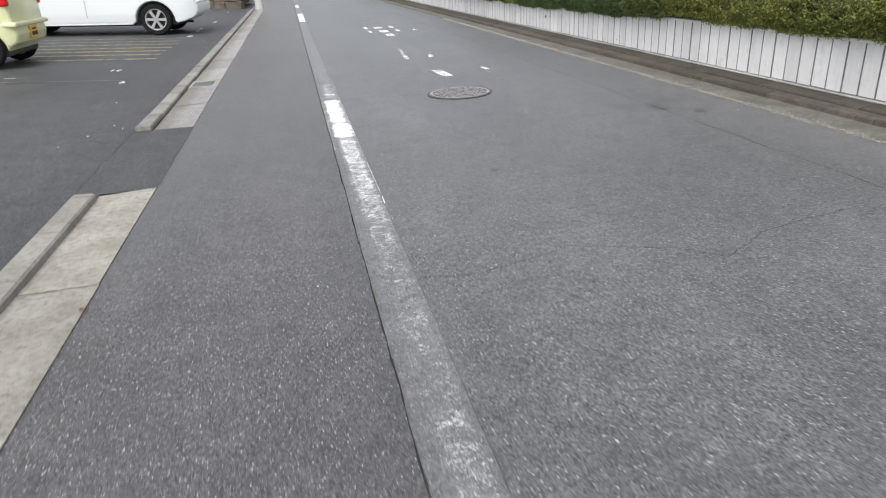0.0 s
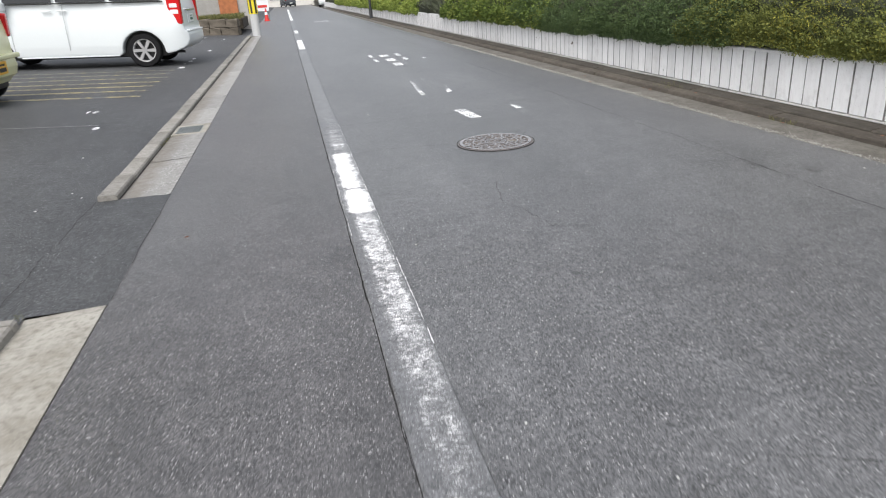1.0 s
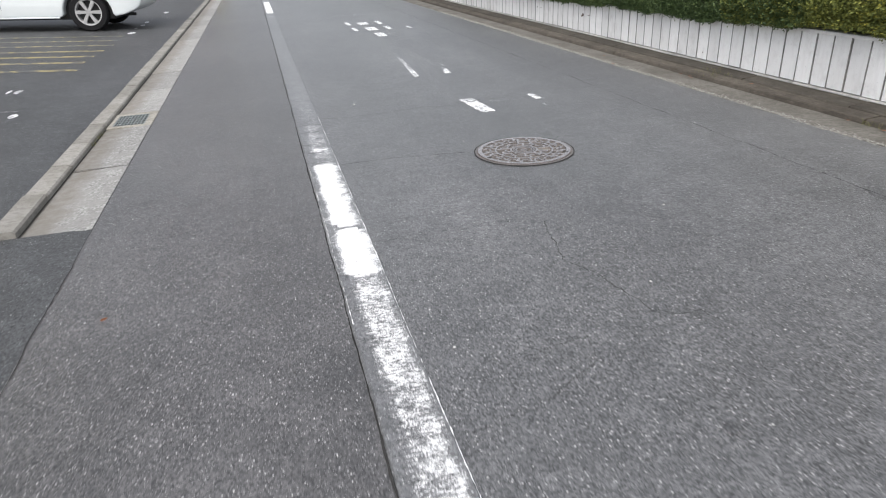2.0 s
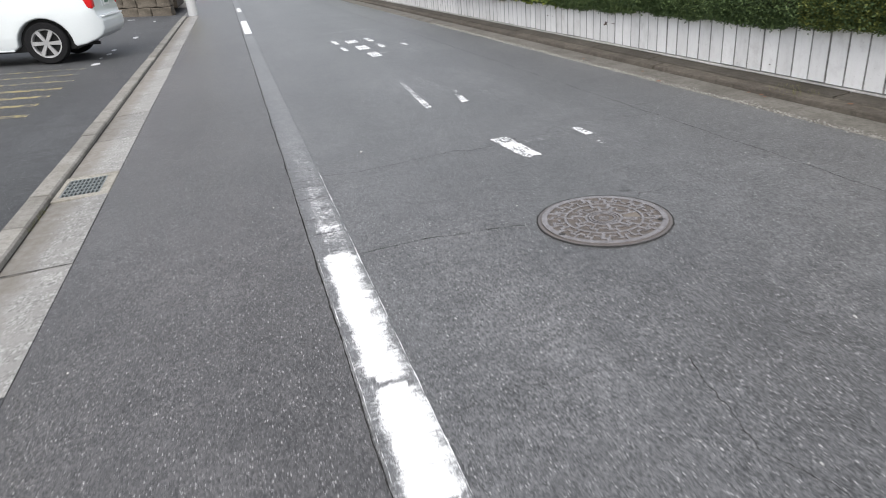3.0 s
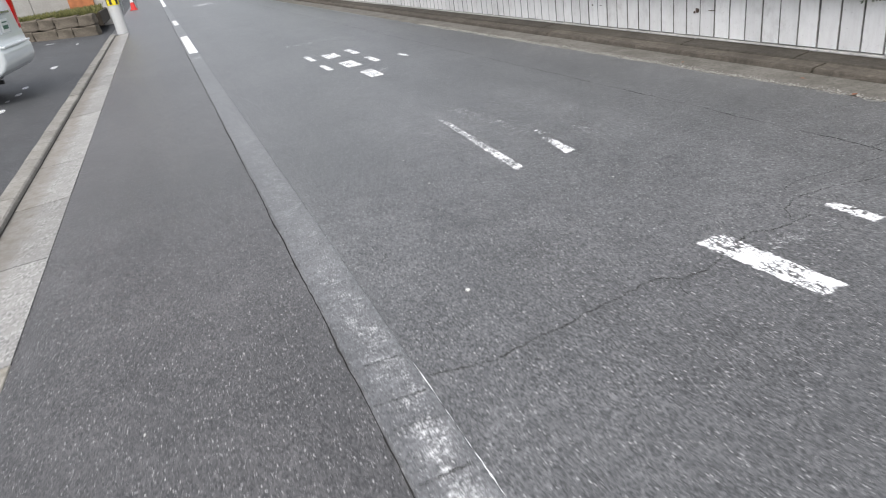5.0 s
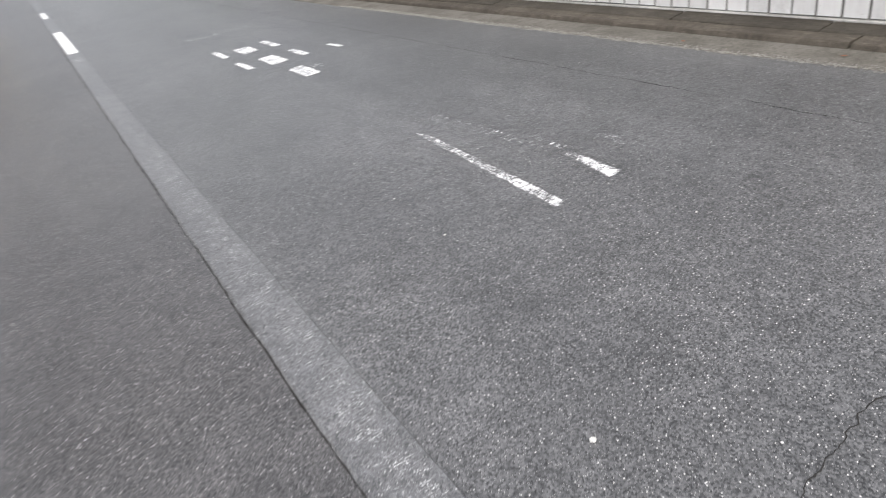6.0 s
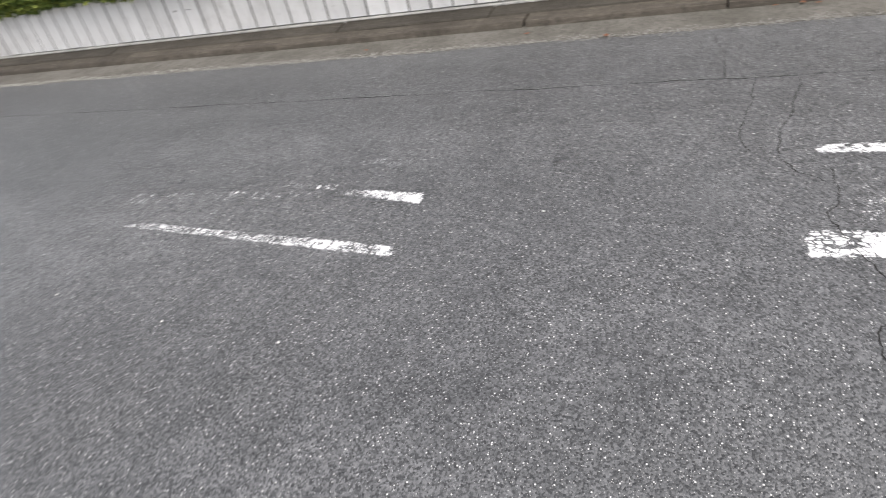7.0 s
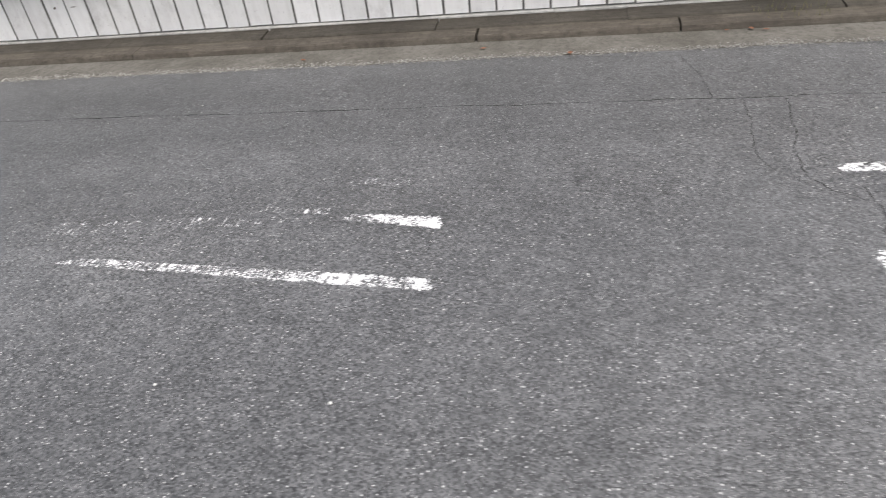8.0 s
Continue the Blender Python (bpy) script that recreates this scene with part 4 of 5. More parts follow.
def wheel(parent, x, y, r, rim_r, width, side, spokes=6):
    w = new("wheel")
    w.parent = parent
    w.matrix_basis = pose(x, y, r)
    bm = bmesh.new()
    prof = [(rim_r, -width / 2), (r - 0.02, -width / 2), (r, -width / 2 + 0.03), (r, width / 2 - 0.03), (r - 0.02, width / 2), (rim_r, width / 2)]
    rows = []
    for i in range(36):
        a = 2 * math.pi * i / 36
        rows.append([bm.verts.new((q * math.cos(a), s, q * math.sin(a))) for q, s in prof])
    for i in range(36):
        A, B = rows[i], rows[(i + 1) % 36]
        for j in range(6):
            bm.faces.new((A[j], A[(j + 1) % 6], B[(j + 1) % 6], B[j]))
    part("tyre", bm, M_TYRE, w, smooth=False)
    bm = bmesh.new()
    f = side * (width / 2 - 0.012)
    tube(bm, (0, f - side * 0.04, 0), (0, f, 0), 0.045, 0.04, 16)
    for i in range(spokes):
        a = 2 * math.pi * i / spokes
        m = Matrix.Rotation(a, 4, "Y")
        vs = [m @ Vector(p) for p in ((0.03, f - side * 0.045, -0.022), (0.03, f, -0.022), (rim_r, f, -0.034), (rim_r, f - side * 0.05, -0.034), (0.03, f - side * 0.045, 0.022), (0.03, f, 0.022), (rim_r, f, 0.034), (rim_r, f - side * 0.05, 0.034))]
        v = [bm.verts.new(q) for q in vs]
        for q in ((0, 1, 2, 3), (7, 6, 5, 4), (0, 4, 5, 1), (3, 2, 6, 7), (1, 5, 6, 2), (0, 3, 7, 4)):
            bm.faces.new([v[i2] for i2 in q])
    rows = []
    for i in range(32):
        a = 2 * math.pi * i / 32
        rows.append([bm.verts.new((q * math.cos(a), f - side * d, q * math.sin(a))) for q, d in ((rim_r + 0.004, 0.0), (rim_r - 0.022, 0.004), (rim_r - 0.03, 0.09), (rim_r + 0.004, 0.09))])
    for i in range(32):
        A, B = rows[i], rows[(i + 1) % 32]
        for j in range(4):
            bm.faces.new((A[j], A[(j + 1) % 4], B[(j + 1) % 4], B[j]))
    part("rim", bm, M_ALLOY, w, "six-spoke silver alloy rim")
    part("brake_drum", tube(bmesh.new(), (0, f - side * 0.12, 0), (0, f - side * 0.085, 0), rim_r - 0.01, rim_r - 0.01, 20), M_BLACK, w)
    return w


def hull(profile, half, lean, bevel):
    """A car body: a side outline given a width, with the upper sides leaning in."""
    bm = bmesh.new()
    belt, top = 1.15, max(z for x, z in profile)
    rows = []
    for s in (-1, 1):
        row = []
        for x, z in profile:
            inn = lean * max(0.0, (z - belt) / max(top - belt, 0.01)) + 0.03 * max(0, (0.5 - z))
            row.append(bm.verts.new((x, s * (half - inn), z)))
        rows.append(row)
    n = len(profile)
    sides = [bm.faces.new(rows[0]), bm.faces.new(rows[1][::-1])]
    for i in range(n):
        bm.faces.new((rows[0][i], rows[0][(i + 1) % n], rows[1][(i + 1) % n], rows[1][i]))
    bmesh.ops.recalc_face_normals(bm, faces=bm.faces)
    edges = list({e for f in sides for e in f.edges})
    bmesh.ops.bevel(bm, geom=edges, offset=bevel, segments=3, affect="EDGES", profile=0.6)
    bmesh.ops.triangulate(bm, faces=[f for f in bm.faces if len(f.verts) > 4])
    for z in [0.35 + 0.12 * i for i in range(13)]:
        bmesh.ops.bisect_plane(bm, geom=bm.verts[:] + bm.edges[:] + bm.faces[:], plane_co=(0, 0, z), plane_no=(0, 0, 1))
    x1, x0 = max(x for x, z in profile), min(x for x, z in profile)
    for x in [x1 - 0.06 * i for i in range(1, 9)] + [x0 + 0.12 * i for i in range(1, 6)]:
        bmesh.ops.bisect_plane(bm, geom=bm.verts[:] + bm.edges[:] + bm.faces[:], plane_co=(x, 0, 0), plane_no=(1, 0, 0))
    for v in bm.verts:
        d = max(0.0, v.co.x - (x1 - 0.5)) / 0.5
        f = max(0.0, (x0 + 0.6) - v.co.x) / 0.6
        b = (v.co.z - 0.78) / 0.5
        v.co.y *= 1 - 0.17 * d ** 3 - 0.2 * f ** 2 - 0.028 * min(b * b, 1.6) + 0.022
    for e in bm.edges:
        if len(e.link_faces) == 2 and e.calc_face_angle(0) > 0.6:
            e.smooth = False
    return bm


M_SEAM = plain("seam_grey", (0.22, 0.23, 0.24), 0.5)
M_PLATE_INK = plain("plate_green", (0.03, 0.12, 0.07), 0.5)


def minivan(at, turn, pitch):
    """White van; its rear points along local +x, the rear axle stands at the origin."""
    root = new("minivan")
    root.matrix_basis = pose(*at) @ pose(0, 0, 0, 0, pitch, turn)
    tagged(root, "white minivan with red tail lamps parked across the lot", "van")
    W, R = 0.87, 0.335
    outline = [(0.80, 0.36), (0.88, 0.42), (0.925, 0.52), (0.92, 0.64), (0.86, 0.72), (0.845, 0.80), (0.815, 1.15), (0.74, 1.55), (0.64, 1.84), (0.46, 1.90), (-1.0, 1.93), (-2.3, 1.86), (-3.0, 1.45), (-3.35, 1.12), (-3.75, 0.98), (-3.86, 0.70), (-3.86, 0.36), (-3.70, 0.27)]
    outline += [(-2.95 - 0.41 * math.cos(math.pi * i / 12), 0.30 + 0.41 * math.sin(math.pi * i / 12)) for i in range(13)]
    outline += [(-2.5, 0.255), (-0.48, 0.255)]
    outline += [(-0.425 * math.cos(math.pi * i / 12), 0.30 + 0.425 * math.sin(math.pi * i / 12)) for i in range(13)]
    outline += [(0.46, 0.26), (0.62, 0.29)]
    body = part("body", hull(outline, W, 0.13, 0.035), M_BODY, root, smooth=True)
    part("underbody", boxed(-3.6, 0.42, -W + 0.16, W - 0.16, 0.2, 0.75, 0.02), M_BLACK, root, "dark underside and wheel wells")
    for x in (0.0, -2.95):
        for s in (-1, 1):
            wheel(root, x, s * (W - 0.115), R, 0.232, 0.20, s)
    for s in (-1, 1):
        y = s * (W + 0.001)
        lamp = part("tail_lamp", boxed(0.575, 0.842, min(y - s * 0.03, y - s * 0.19), max(y - s * 0.03, y - s * 0.19), 0.83, 1.42, 0.035, 3), M_RED, root, "tall red tail lamp with clear band")
        part("clear_lens", boxed(0.635, 0.80, min(y - s * 0.024, y - s * 0.10), max(y - s * 0.024, y - s * 0.10), 1.03, 1.125, 0.02, 2), M_CLEAR, lamp)
        part("clear_lens", boxed(0.625, 0.79, min(y - s * 0.024, y - s * 0.10), max(y - s * 0.024, y - s * 0.10), 1.155, 1.245, 0.02, 2), M_CLEAR, lamp)
        for x0, x1 in ((-0.52, 0.46), (-1.55, -0.60), (-2.55, -1.63)):
            bm = bmesh.new()
            vs = [bm.verts.new(p) for p in ((x0, s * (W - 0.024), 1.31), (x1, s * (W - 0.024), 1.31), (x1 - 0.04, s * (W - 0.098), 1.76), (x0 + 0.02, s * (W - 0.098), 1.76))]
            f = bm.faces.new(vs)
            e = bmesh.ops.extrude_face_region(bm, geom=[f])
            bmesh.ops.translate(bm, vec=(0, s * 0.008, 0), verts=[g for g in e["geom"] if isinstance(g, bmesh.types.BMVert)])
            part("side_window", bm, M_GLASS, root, "dark tinted side window")
        for x in (-1.44, -2.50):
            bm = bmesh.new()
            for i in range(9):
                z0, z1 = 0.38 + 0.1 * i, 0.48 + 0.1 * i
                b = ((z0 + z1) / 2 - 0.78) / 0.5
                yy = s * W * (1.022 - 0.028 * min(b * b, 1.6))
                box(bm, x - 0.003, x + 0.003, yy - 0.004, yy + 0.0035, z0, z1)
            part("door_gap", bm, M_SEAM, root, "thin grey gap beside the door")
        part("belt_strip", boxed(-2.6, 0.52, s * (W - 0.01) - 0.012, s * (W - 0.01) + 0.012, 1.275, 1.30, 0.003), M_BLACK, root, "dark strip below the windows")
        part("sill_trim", boxed(-2.42, -0.50, s * (W - 0.03) - 0.02, s * (W - 0.03) + 0.02, 0.235, 0.262, 0.005), M_BODY, root)
        part("door_handle", boxed(-1.55, -1.37, s * W - 0.01, s * W + 0.02, 1.135, 1.16, 0.008, 2), M_BODY, root)
        part("door_handle", boxed(-1.85, -1.67, s * W - 0.01, s * W + 0.02, 1.135, 1.16, 0.008, 2), M_BODY, root)
        part("door_mirror", boxed(-2.66, -2.48, s * (W + 0.11) - 0.10, s * (W + 0.11) + 0.10, 1.16, 1.34, 0.05, 3), M_BODY, root, "white door mirror")
        part("reflector", boxed(0.66, 0.73, s * (W - 0.05) - 0.014, s * (W - 0.05) + 0.014, 0.43, 0.50, 0.012, 2), M_CLEAR, root, "small round bumper lamp")
    part("bumper_trim", boxed(0.845, 0.94, -W + 0.22, W - 0.22, 0.685, 0.715, 0.012, 2), M_BODY, root, "thin white ledge on the rear bumper")
    part("plate_recess", boxed(0.80, 0.852, -0.26, 0.26, 0.84, 1.08, 0.01), M_BODY, root)
    plate = part("number_plate", boxed(0.85, 0.862, -0.165, 0.165, 0.86, 1.025, 0.003), M_PLATE, root, "white number plate")
    for z, h in ((0.985, 0.016), (0.92, 0.05)):
        part("plate_bar", boxed(0.8625, 0.864, -0.12, 0.12, z - h / 2, z + h / 2), M_PLATE_INK, plate)
    part("chrome_garnish", boxed(0.80, 0.865, -0.40, 0.40, 1.085, 1.135, 0.012, 2), M_CHROME, root, "chrome strip over the number plate")
    part("rear_window", boxed(0.68, 0.775, -0.62, 0.66, 1.33, 1.74, 0.02), M_GLASS, root, "dark tinted rear window")
    part("exhaust", tube(bmesh.new(), (0.4, -0.5, 0.27), (0.74, -0.5, 0.27), 0.028, 0.028, 12), M_BLACK, root)
    return root


minivan((-3.14, 16.95, 0.078), -5.0, 2.6)


def small_car(at, turn, pitch, paint_mat, label, plate_mat):
    root = new("small_car")
    root.matrix_basis = pose(*at) @ pose(0, 0, 0, 0, pitch, turn)
    tagged(root, label, "car")
    W, R = 0.735, 0.275
    outline = [(0.36, 0.30), (0.45, 0.36), (0.49, 0.48), (0.45, 0.62), (0.43, 0.95), (0.36, 1.30), (0.22, 1.52), (-1.3, 1.55), (-1.9, 1.15), (-2.5, 0.98), (-2.85, 0.80), (-2.88, 0.34), (-2.78, 0.22)]
    outline += [(-2.38 - 0.32 * math.cos(math.pi * i / 10), 0.25 + 0.32 * math.sin(math.pi * i / 10)) for i in range(11)]
    outline += [(-1.95, 0.20), (-0.36, 0.20)]
    outline += [(-0.32 * math.cos(math.pi * i / 10), 0.25 + 0.32 * math.sin(math.pi * i / 10)) for i in range(11)]
    part("body", hull(outline, W, 0.10, 0.05), paint_mat, root, smooth=True)
    part("underbody", boxed(-2.7, 0.3, -W + 0.09, W - 0.09, 0.17, 0.6, 0.02), M_BLACK, root, "dark underside")
    for x in (0.0, -2.38):
        for s in (-1, 1):
            wheel(root, x, s * (W - 0.085), R, 0.185, 0.15, s)
    for s in (-1, 1):
        y = s * (W - 0.07)
        part("tail_lamp", boxed(0.30, 0.455, y - 0.06, y + 0.065, 0.86, 1.18, 0.03, 2), M_RED, root, "red tail lamp")
        part("side_window", boxed(-1.5, 0.1, s * (W - 0.035) - 0.02, s * (W - 0.035) + 0.006, 1.0, 1.36, 0.015), M_GLASS, root, "dark side window")
    part("rear_window", boxed(0.30, 0.425, -0.52, 0.52, 1.02, 1.38, 0.02), M_GLASS, root, "dark rear window")
    part("bumper_step", boxed(0.30, 0.51, -W + 0.02, W - 0.02, 0.58, 0.645, 0.02, 2), paint_mat, root, "pale ledge of the bumper")
    p = part("number_plate", boxed(0.47, 0.502, -0.165, 0.165, 0.40, 0.565, 0.003), plate_mat, root, "number plate")
    part("plate_bar", boxed(0.5025, 0.5035, -0.12, 0.12, 0.43, 0.485), M_BLACK, p)
    part("plate_bar", boxed(0.5025, 0.5035, -0.09, 0.09, 0.51, 0.535), M_BLACK, p)
    return root


small_car((-4.60, 11.10, 0.150), 0.0, 2.8, M_CREAM, "small pale yellow car with a yellow number plate", M_PLATE_Y)
small_car((0.6, 99.0, 0.0), -75.0, 0, M_NAVY, "small dark car far down the road", M_PLATE)
small_car((4.2, 78.0, 0.0), -95.0, 0, M_BODY, "small white car far down the road", M_PLATE)


# ---- far left corner: pole, stone planter, wall ----
pole = tagged(thing("utility_pole", (-1.36, 27.25, -0.02)), "round concrete utility pole with a striped guard sleeve", "utility pole")
part("shaft", tube(bmesh.new(), (0, 0, 0), (0, 0, 9.0), 0.155, 0.11, 20), M_POLE, pole, smooth=False)
part("guard_sleeve", tube(bmesh.new(), (0, 0, 0.78), (0, 0, 2.3), 0.160, 0.152, 20), M_GUARD_Y, pole, "yellow guard sleeve")
for i in range(6):
    a0 = i * 60
    bm = bmesh.new()
    ring(bm, 0.150, 0.1655, 0.80, 2.28, a0, a0 + 24, 4)
    part("stripe", bm, M_GUARD_K, pole, "black stripe")
for i in range(5):
    part("step_bolt", tube(bmesh.new(), (0.1, 0, 2.6 + 0.45 * i), (0.30, 0, 2.6 + 0.45 * i), 0.012, 0.012, 8), M_STEEL, pole)

planter = tagged(thing("stone_planter"), "low brown stone block planter with dry grass", "planter")
A, B = Vector((-1.75, 28.3, 0)), Vector((-8.6, 31.0, 0))
along = (B - A).normalized()
turn = math.degrees(math.atan2(along.y, along.x))
stone = []
for w in (0.7, 0.45, 0.9):
    bm = boxed(0, w, -0.14, 0.14, 0, 0.305, 0.03, 2)
    bmesh.ops.subdivide_edges(bm, edges=bm.edges[:], cuts=3, use_grid_fill=True)
    for v in bm.verts:
        v.co += Vector((0.03 * noise.noise(v.co * 6), 0.05 * noise.noise(v.co * 5 + Vector((3 + w, 0, 0))), 0.03 * noise.noise(v.co * 4 + Vector((w, 0, 0)))))
    me = bpy.data.meshes.new("stone")
    bm.to_mesh(me)
    bm.free()
    me.materials.append(M_BLOCKS)
    stone.append((w, me))
rng = random.Random(31)
for row in range(2):
    d = -rng.uniform(0, 0.3) if row % 2 else 0.0
    while d < (B - A).length:
        w, me = rng.choice(stone)
        p = A + along * (d + 0.3)
        ob = new("stone", me)
        ob.parent = planter
        ob.matrix_basis = pose(p.x, p.y, lot_z(p.x) - 0.02 + 0.312 * row, rng.uniform(-1, 1), 0, turn)
        d += w + 0.012
part("soil", boxed(-9.0, -1.9, 29.2, 33.2, 0.2, 0.60, 0.02), M_SOIL, planter, "dry soil in the planter")


def grass(name, box_, count, height, label, seed):
    g = random.Random(seed)
    verts, faces = [], []
    for i in range(count):
        x, y = g.uniform(box_[0], box_[1]), g.uniform(box_[2], box_[3])
        z = box_[4]
        y = max(y, 28.45 - (x + 1.75) * 0.394) if name == "grass" else y
        h = height * g.uniform(0.4, 1.2)
        a, l = g.uniform(0, 6.28), g.uniform(0.1, 0.6) * h
        w = 0.012 * height / 0.3
        b = len(verts)
        c, s = math.cos(a), math.sin(a)
        verts += [(x - s * w, y + c * w, z), (x + s * w, y - c * w, z), (x + c * l * 0.5, y + s * l * 0.5, z + h * 0.7), (x + c * l, y + s * l, z + h)]
        faces += [(b, b + 1, b + 2), (b, b + 2, b + 3)]
    return tagged(mesh_object(name, verts, faces, M_GRASS), label, "grass", kind="stuff")


grass("grass", (-8.6, -1.95, 28.3, 32.0, 0.58), 16000, 0.20, "dry yellow-green grass in the stone planter", 41)
grass("weeds", (3.68, 3.72, 5.35, 5.65, 0.0), 60, 0.045, "small green weeds at the kerb's foot", 42)
grass("weeds", (3.62, 3.9, 7.2, 7.6, 0.06), 50, 0.04, "small green weeds on the kerb", 43)
grass("weeds", (-1.57, -1.54, 3.2, 3.79, 0.0), 50, 0.03, "small weeds in the gutter joint", 44)
grass("weeds", (-1.57, -1.53, 7.4, 7.8, 0.0), 60, 0.03, "small weeds in the gutter joint", 45)

wall = tagged(thing("wall_far"), "grey concrete panel wall behind the planter", "wall", kind="structure")
for i in range(9):
    part("panel", boxed(-12.6 + 1.2 * i, -11.415 + 1.2 * i, 33.4, 33.55, 0, 2.6, 0.01), M_WALL, wall)
tagged(part("rusty_panel", boxed(-3.05, -2.25, 33.28, 33.36, 0.1, 2.2, 0.01), M_ORANGE), "rusty orange sheet leaning on the concrete wall", "panel")

sign = tagged(thing("sign_board", (-1.55, 45.2, 0.0)), "white standing sign with coloured bars", "sign")
part("board", boxed(-0.38, 0.38, -0.02, 0.02, 0.55, 1.75, 0.01), M_SIGN, sign)
part("bar", boxed(-0.28, 0.28, -0.026, -0.021, 1.2, 1.45), M_BLUE, sign)
part("bar", boxed(-0.28, 0.28, -0.026, -0.021, 0.75, 0.9), M_CONE, sign)
for x in (-0.33, 0.33):
    part("leg", boxed(x - 0.02, x + 0.02, -0.2, 0.2, 0, 0.56, 0.004), M_STEEL, sign)
cone = tagged(thing("traffic_cone", (-1.35, 43.8, 0.0)), "red plastic traffic cone", "cone")
part("foot", boxed(-0.19, 0.19, -0.19, 0.19, 0, 0.035, 0.01), M_CONE, cone)
part("body", tube(bmesh.new(), (0, 0, 0.035), (0, 0, 0.72), 0.14, 0.03, 18), M_CONE, cone)
part("band", tube(bmesh.new(), (0, 0, 0.36), (0, 0, 0.50), 0.089, 0.067, 18), M_SIGN, cone, "white reflective band")

post = tagged(thing("street_lamp", (3.78, 34.2, 0.0)), "slim dark street lamp post beside the kerb", "street lamp")
part("base", tube(bmesh.new(), (0, 0, 0), (0, 0, 0.5), 0.085, 0.08, 14), M_LAMP_POST, post)
part("pole", tube(bmesh.new(), (0, 0, 0.5), (0, 0, 4.6), 0.058, 0.045, 14), M_LAMP_POST, post)
part("lantern", tube(bmesh.new(), (0, 0, 4.6), (0, 0, 5.0), 0.09, 0.16, 14), M_LAMP_POST, post)


def house(at, sx, sy, h, label):
    root = tagged(thing("house", at), label, "house")
    part("wall", boxed(-sx / 2, sx / 2, -sy / 2, sy / 2, -0.2, h), M_HOUSE, root)
    bm = bmesh.new()
    v = [bm.verts.new(p) for p in ((-sx / 2 - 0.5, -sy / 2 - 0.5, h), (sx / 2 + 0.5, -sy / 2 - 0.5, h), (sx / 2 + 0.5, sy / 2 + 0.5, h), (-sx / 2 - 0.5, sy / 2 + 0.5, h), (-sx / 4, 0, h + 2), (sx / 4, 0, h + 2))]
    for f in ((0, 1, 5, 4), (2, 3, 4, 5), (1, 2, 5), (3, 0, 4), (3, 2, 1, 0)):
        bm.faces.new([v[i] for i in f])
    part("roof", bm, M_ROOF, root)
    for fl in range(int(h // 2.8)):
        for i in (-1, 0, 1):
            win = part("window", boxed(i * sx / 3.4 - 0.75, i * sx / 3.4 + 0.75, -sy / 2 - 0.05, -sy / 2 + 0.02, 0.9 + 2.8 * fl, 2.1 + 2.8 * fl, 0.01), M_SIGN, root)
            part("pane", boxed(i * sx / 3.4 - 0.68, i * sx / 3.4 + 0.68, -sy / 2 - 0.06, -sy / 2 - 0.051, 0.97 + 2.8 * fl, 2.03 + 2.8 * fl), M_GLASS, win)
    return root


house((2.0, 112, 0), 12, 9, 6.0, "pale two-storey house at the end of the road")
house((-10, 58, 0.3), 12, 14, 6.0, "pale two-storey house beyond the parking lot")
house((-24, 30, 0.5), 10, 16, 6.0, "pale two-storey house behind the parking lot")

# ---- shrub with reddish stems above the hedge ----
shrub = tagged(thing("shrub", (4.95, 6.7, 0.75)), "leafy shrub with thin reddish stems in the hedge", "shrub")
bm = bmesh.new()
rng = random.Random(51)
tips = []
for i in range(6):
    p = Vector((rng.uniform(-0.08, 0.08), rng.uniform(-0.25, 0.25), 0))
    q = p + Vector((rng.uniform(-0.3, 0.2), rng.uniform(-0.4, 0.4), rng.uniform(0.6, 1.0)))
    tube(bm, p, q, 0.018, 0.011, 8)
    for j in range(3):
        e = q + Vector((rng.uniform(-0.35, 0.35), rng.uniform(-0.4, 0.4), rng.uniform(0.2, 0.6)))
        tube(bm, q, e, 0.010, 0.004, 6)
        tips.append(e)
part("stems", bm, M_BARK, shrub, "thin reddish stems")
verts, faces = [], []
for e in tips:
    for i in range(120):
        p = e + Vector((rng.gauss(0, 0.16), rng.gauss(0, 0.16), rng.gauss(0, 0.13)))
        d = Vector((rng.gauss(0, 1), rng.gauss(0, 1), rng.gauss(0, 1))).normalized() * 0.05
        s = d.cross(Vector((rng.gauss(0, 1), rng.gauss(0, 1), rng.gauss(0, 1)))).normalized() * 0.014
        b = len(verts)
        verts += [p, p + d * 0.5 + s, p + d, p + d * 0.5 - s]
        faces.append((b, b + 1, b + 2, b + 3))
mesh_object("crown", verts, faces, M_LEAF_DARK, shrub)


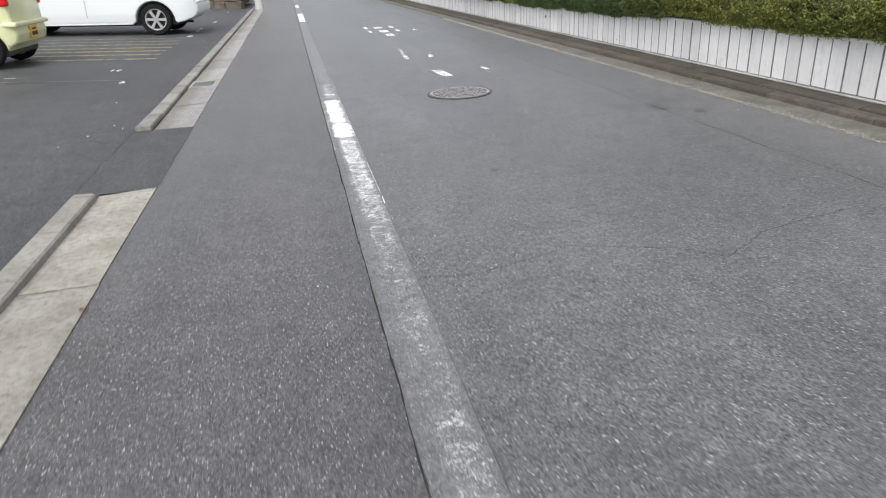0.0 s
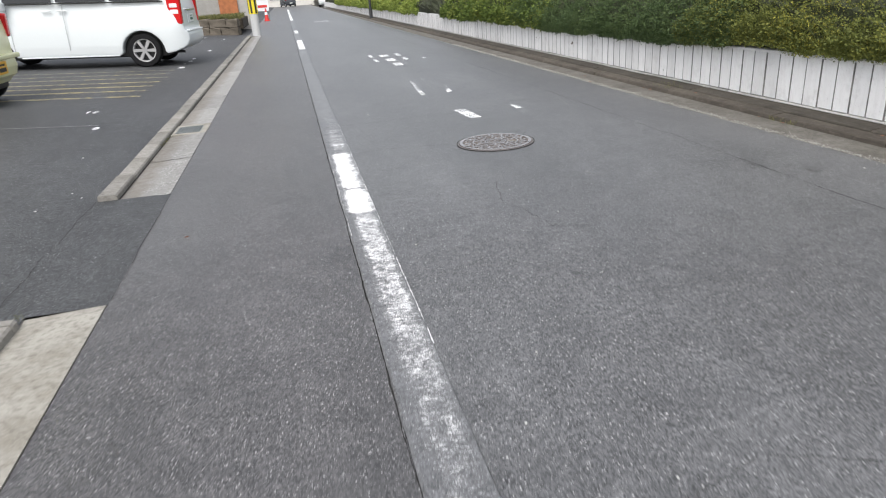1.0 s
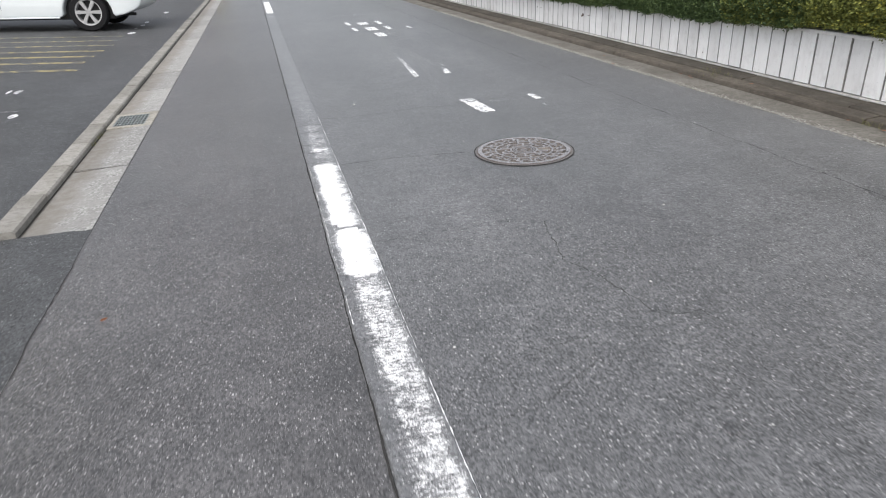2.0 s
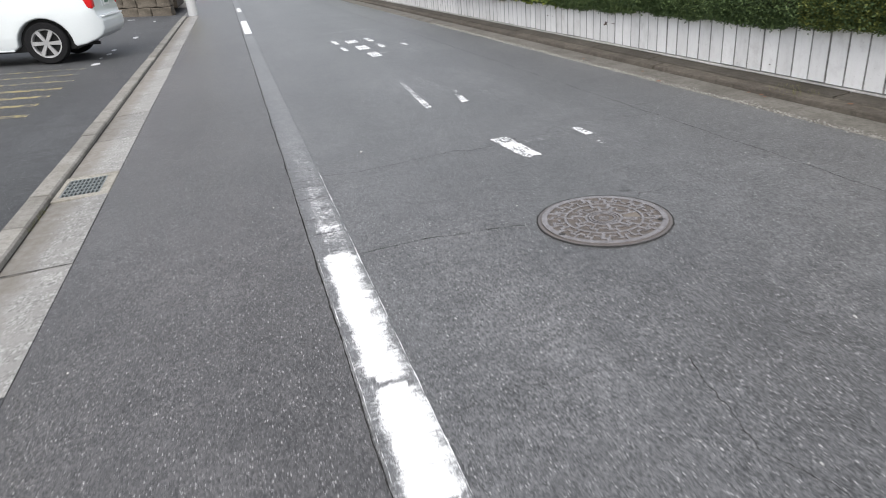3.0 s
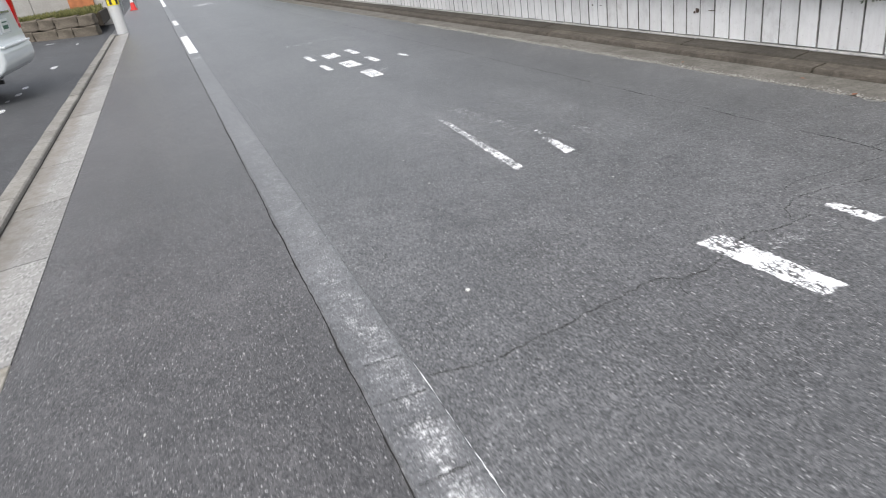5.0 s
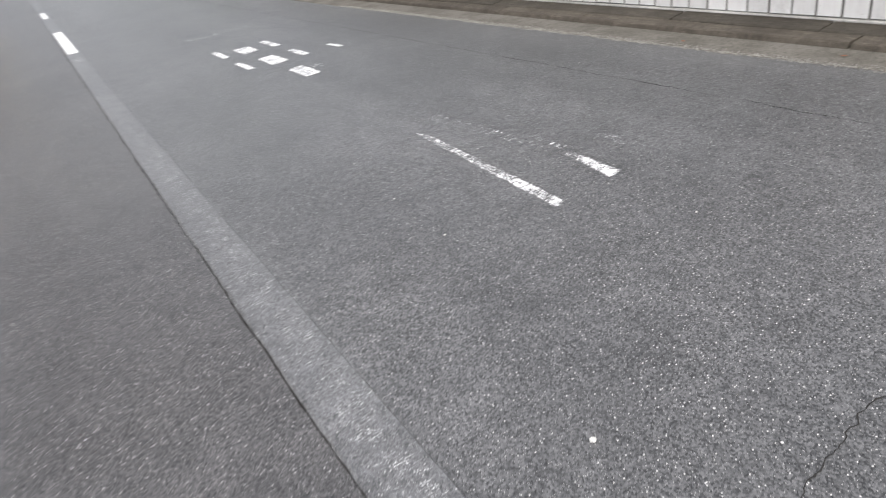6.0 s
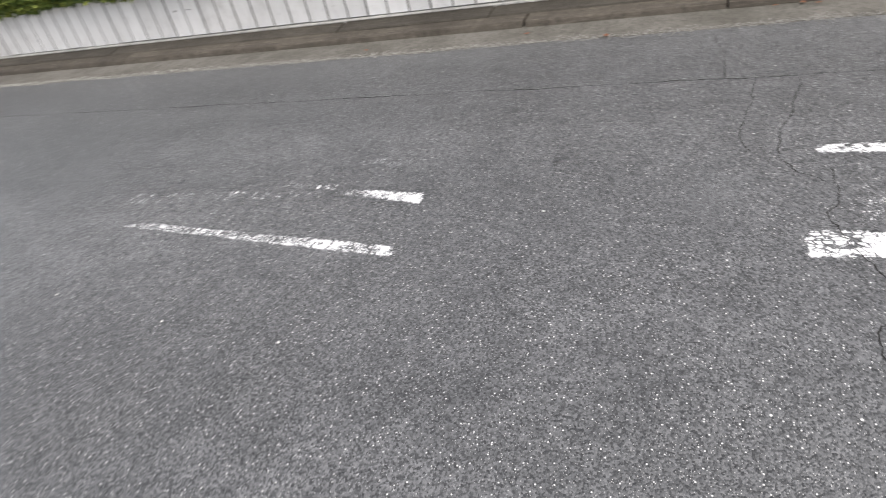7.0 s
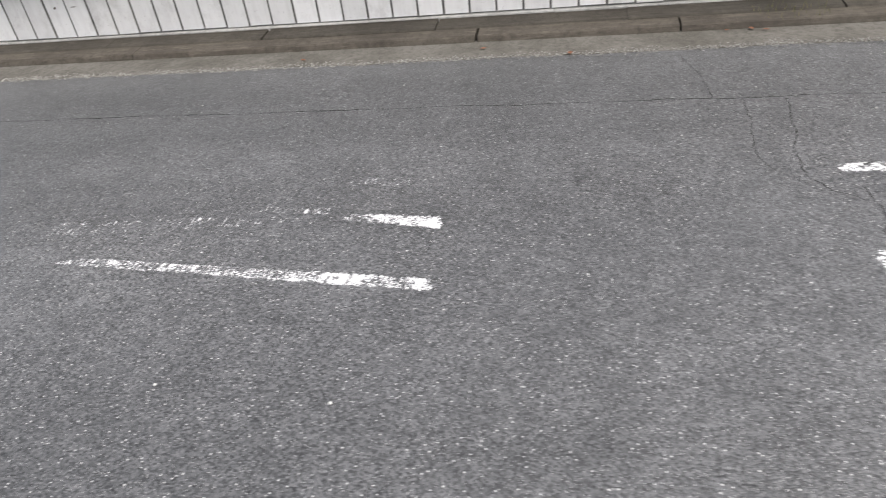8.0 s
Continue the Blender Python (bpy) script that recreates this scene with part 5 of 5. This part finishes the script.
# ---- litter ----
def pebble(x, y, z, r, seed, material=None, name="pebble", label="small pale pebble lying on the asphalt"):
    bm = bmesh.new()
    bmesh.ops.create_icosphere(bm, subdivisions=1, radius=r)
    for v in bm.verts:
        v.co *= 1 + 0.3 * noise.noise(v.co * 60 + Vector((seed, 0, 0)))
        v.co.z *= 0.55
    ob = part(name, bm, material or M_PEBBLE)
    ob.matrix_basis = pose(x, y, z + r * 0.4)
    return tagged(ob, label, name, name + "s on the ground")


pebble(0.50, 7.925, 0.0, 0.011, 1)
rng = random.Random(61)
for i in range(44):
    x = rng.uniform(-1.15, 3.3)
    pebble(x, rng.uniform(0.6, 11), 0.0, rng.uniform(0.003, 0.0065), 2 + i)
for i in range(6):
    pebble(rng.uniform(-2.6, -1.75), rng.uniform(4, 8), 0.03, rng.uniform(0.006, 0.011), 40 + i)


def dry_leaf(x, y, z, size, turn):
    bm = bmesh.new()
    rows = []
    for i in range(6):
        f = i / 5
        w = size * 0.32 * math.sin(math.pi * min(0.98, max(0.04, f)))
        rows.append([bm.verts.new((size * (f - 0.5), s * w, 0.006 + 0.25 * w * abs(s) + size * 0.25 * (f - 0.5) ** 2)) for s in (-1, 0, 1)])
    for A, B in zip(rows, rows[1:]):
        for j in range(2):
            bm.faces.new((A[j], A[j + 1], B[j + 1], B[j]))
    ob = part("fallen_leaf", bm, M_LITTER)
    ob.matrix_basis = pose(x, y, z, 0, 0, turn)
    return tagged(ob, "dry reddish leaf fallen by the kerb", "leaf", "fallen leaves")


for x, y, z in ((3.66, 5.45, 0.004), (3.67, 5.75, 0.004), (3.64, 7.55, 0.004), (3.66, 7.75, 0.004), (3.67, 7.62, 0.004), (3.55, 9.1, 0.004), (3.5, 10.2, 0.004), (3.79, 4.6, 0.046), (3.78, 6.9, 0.046), (-0.95, 4.55, 0.002), (-1.20, 2.05, 0.004), (3.4, 8.6, 0.004)):
    dry_leaf(x, y, z, rng.uniform(0.03, 0.05) if x > 0 else 0.032, rng.uniform(0, 360))
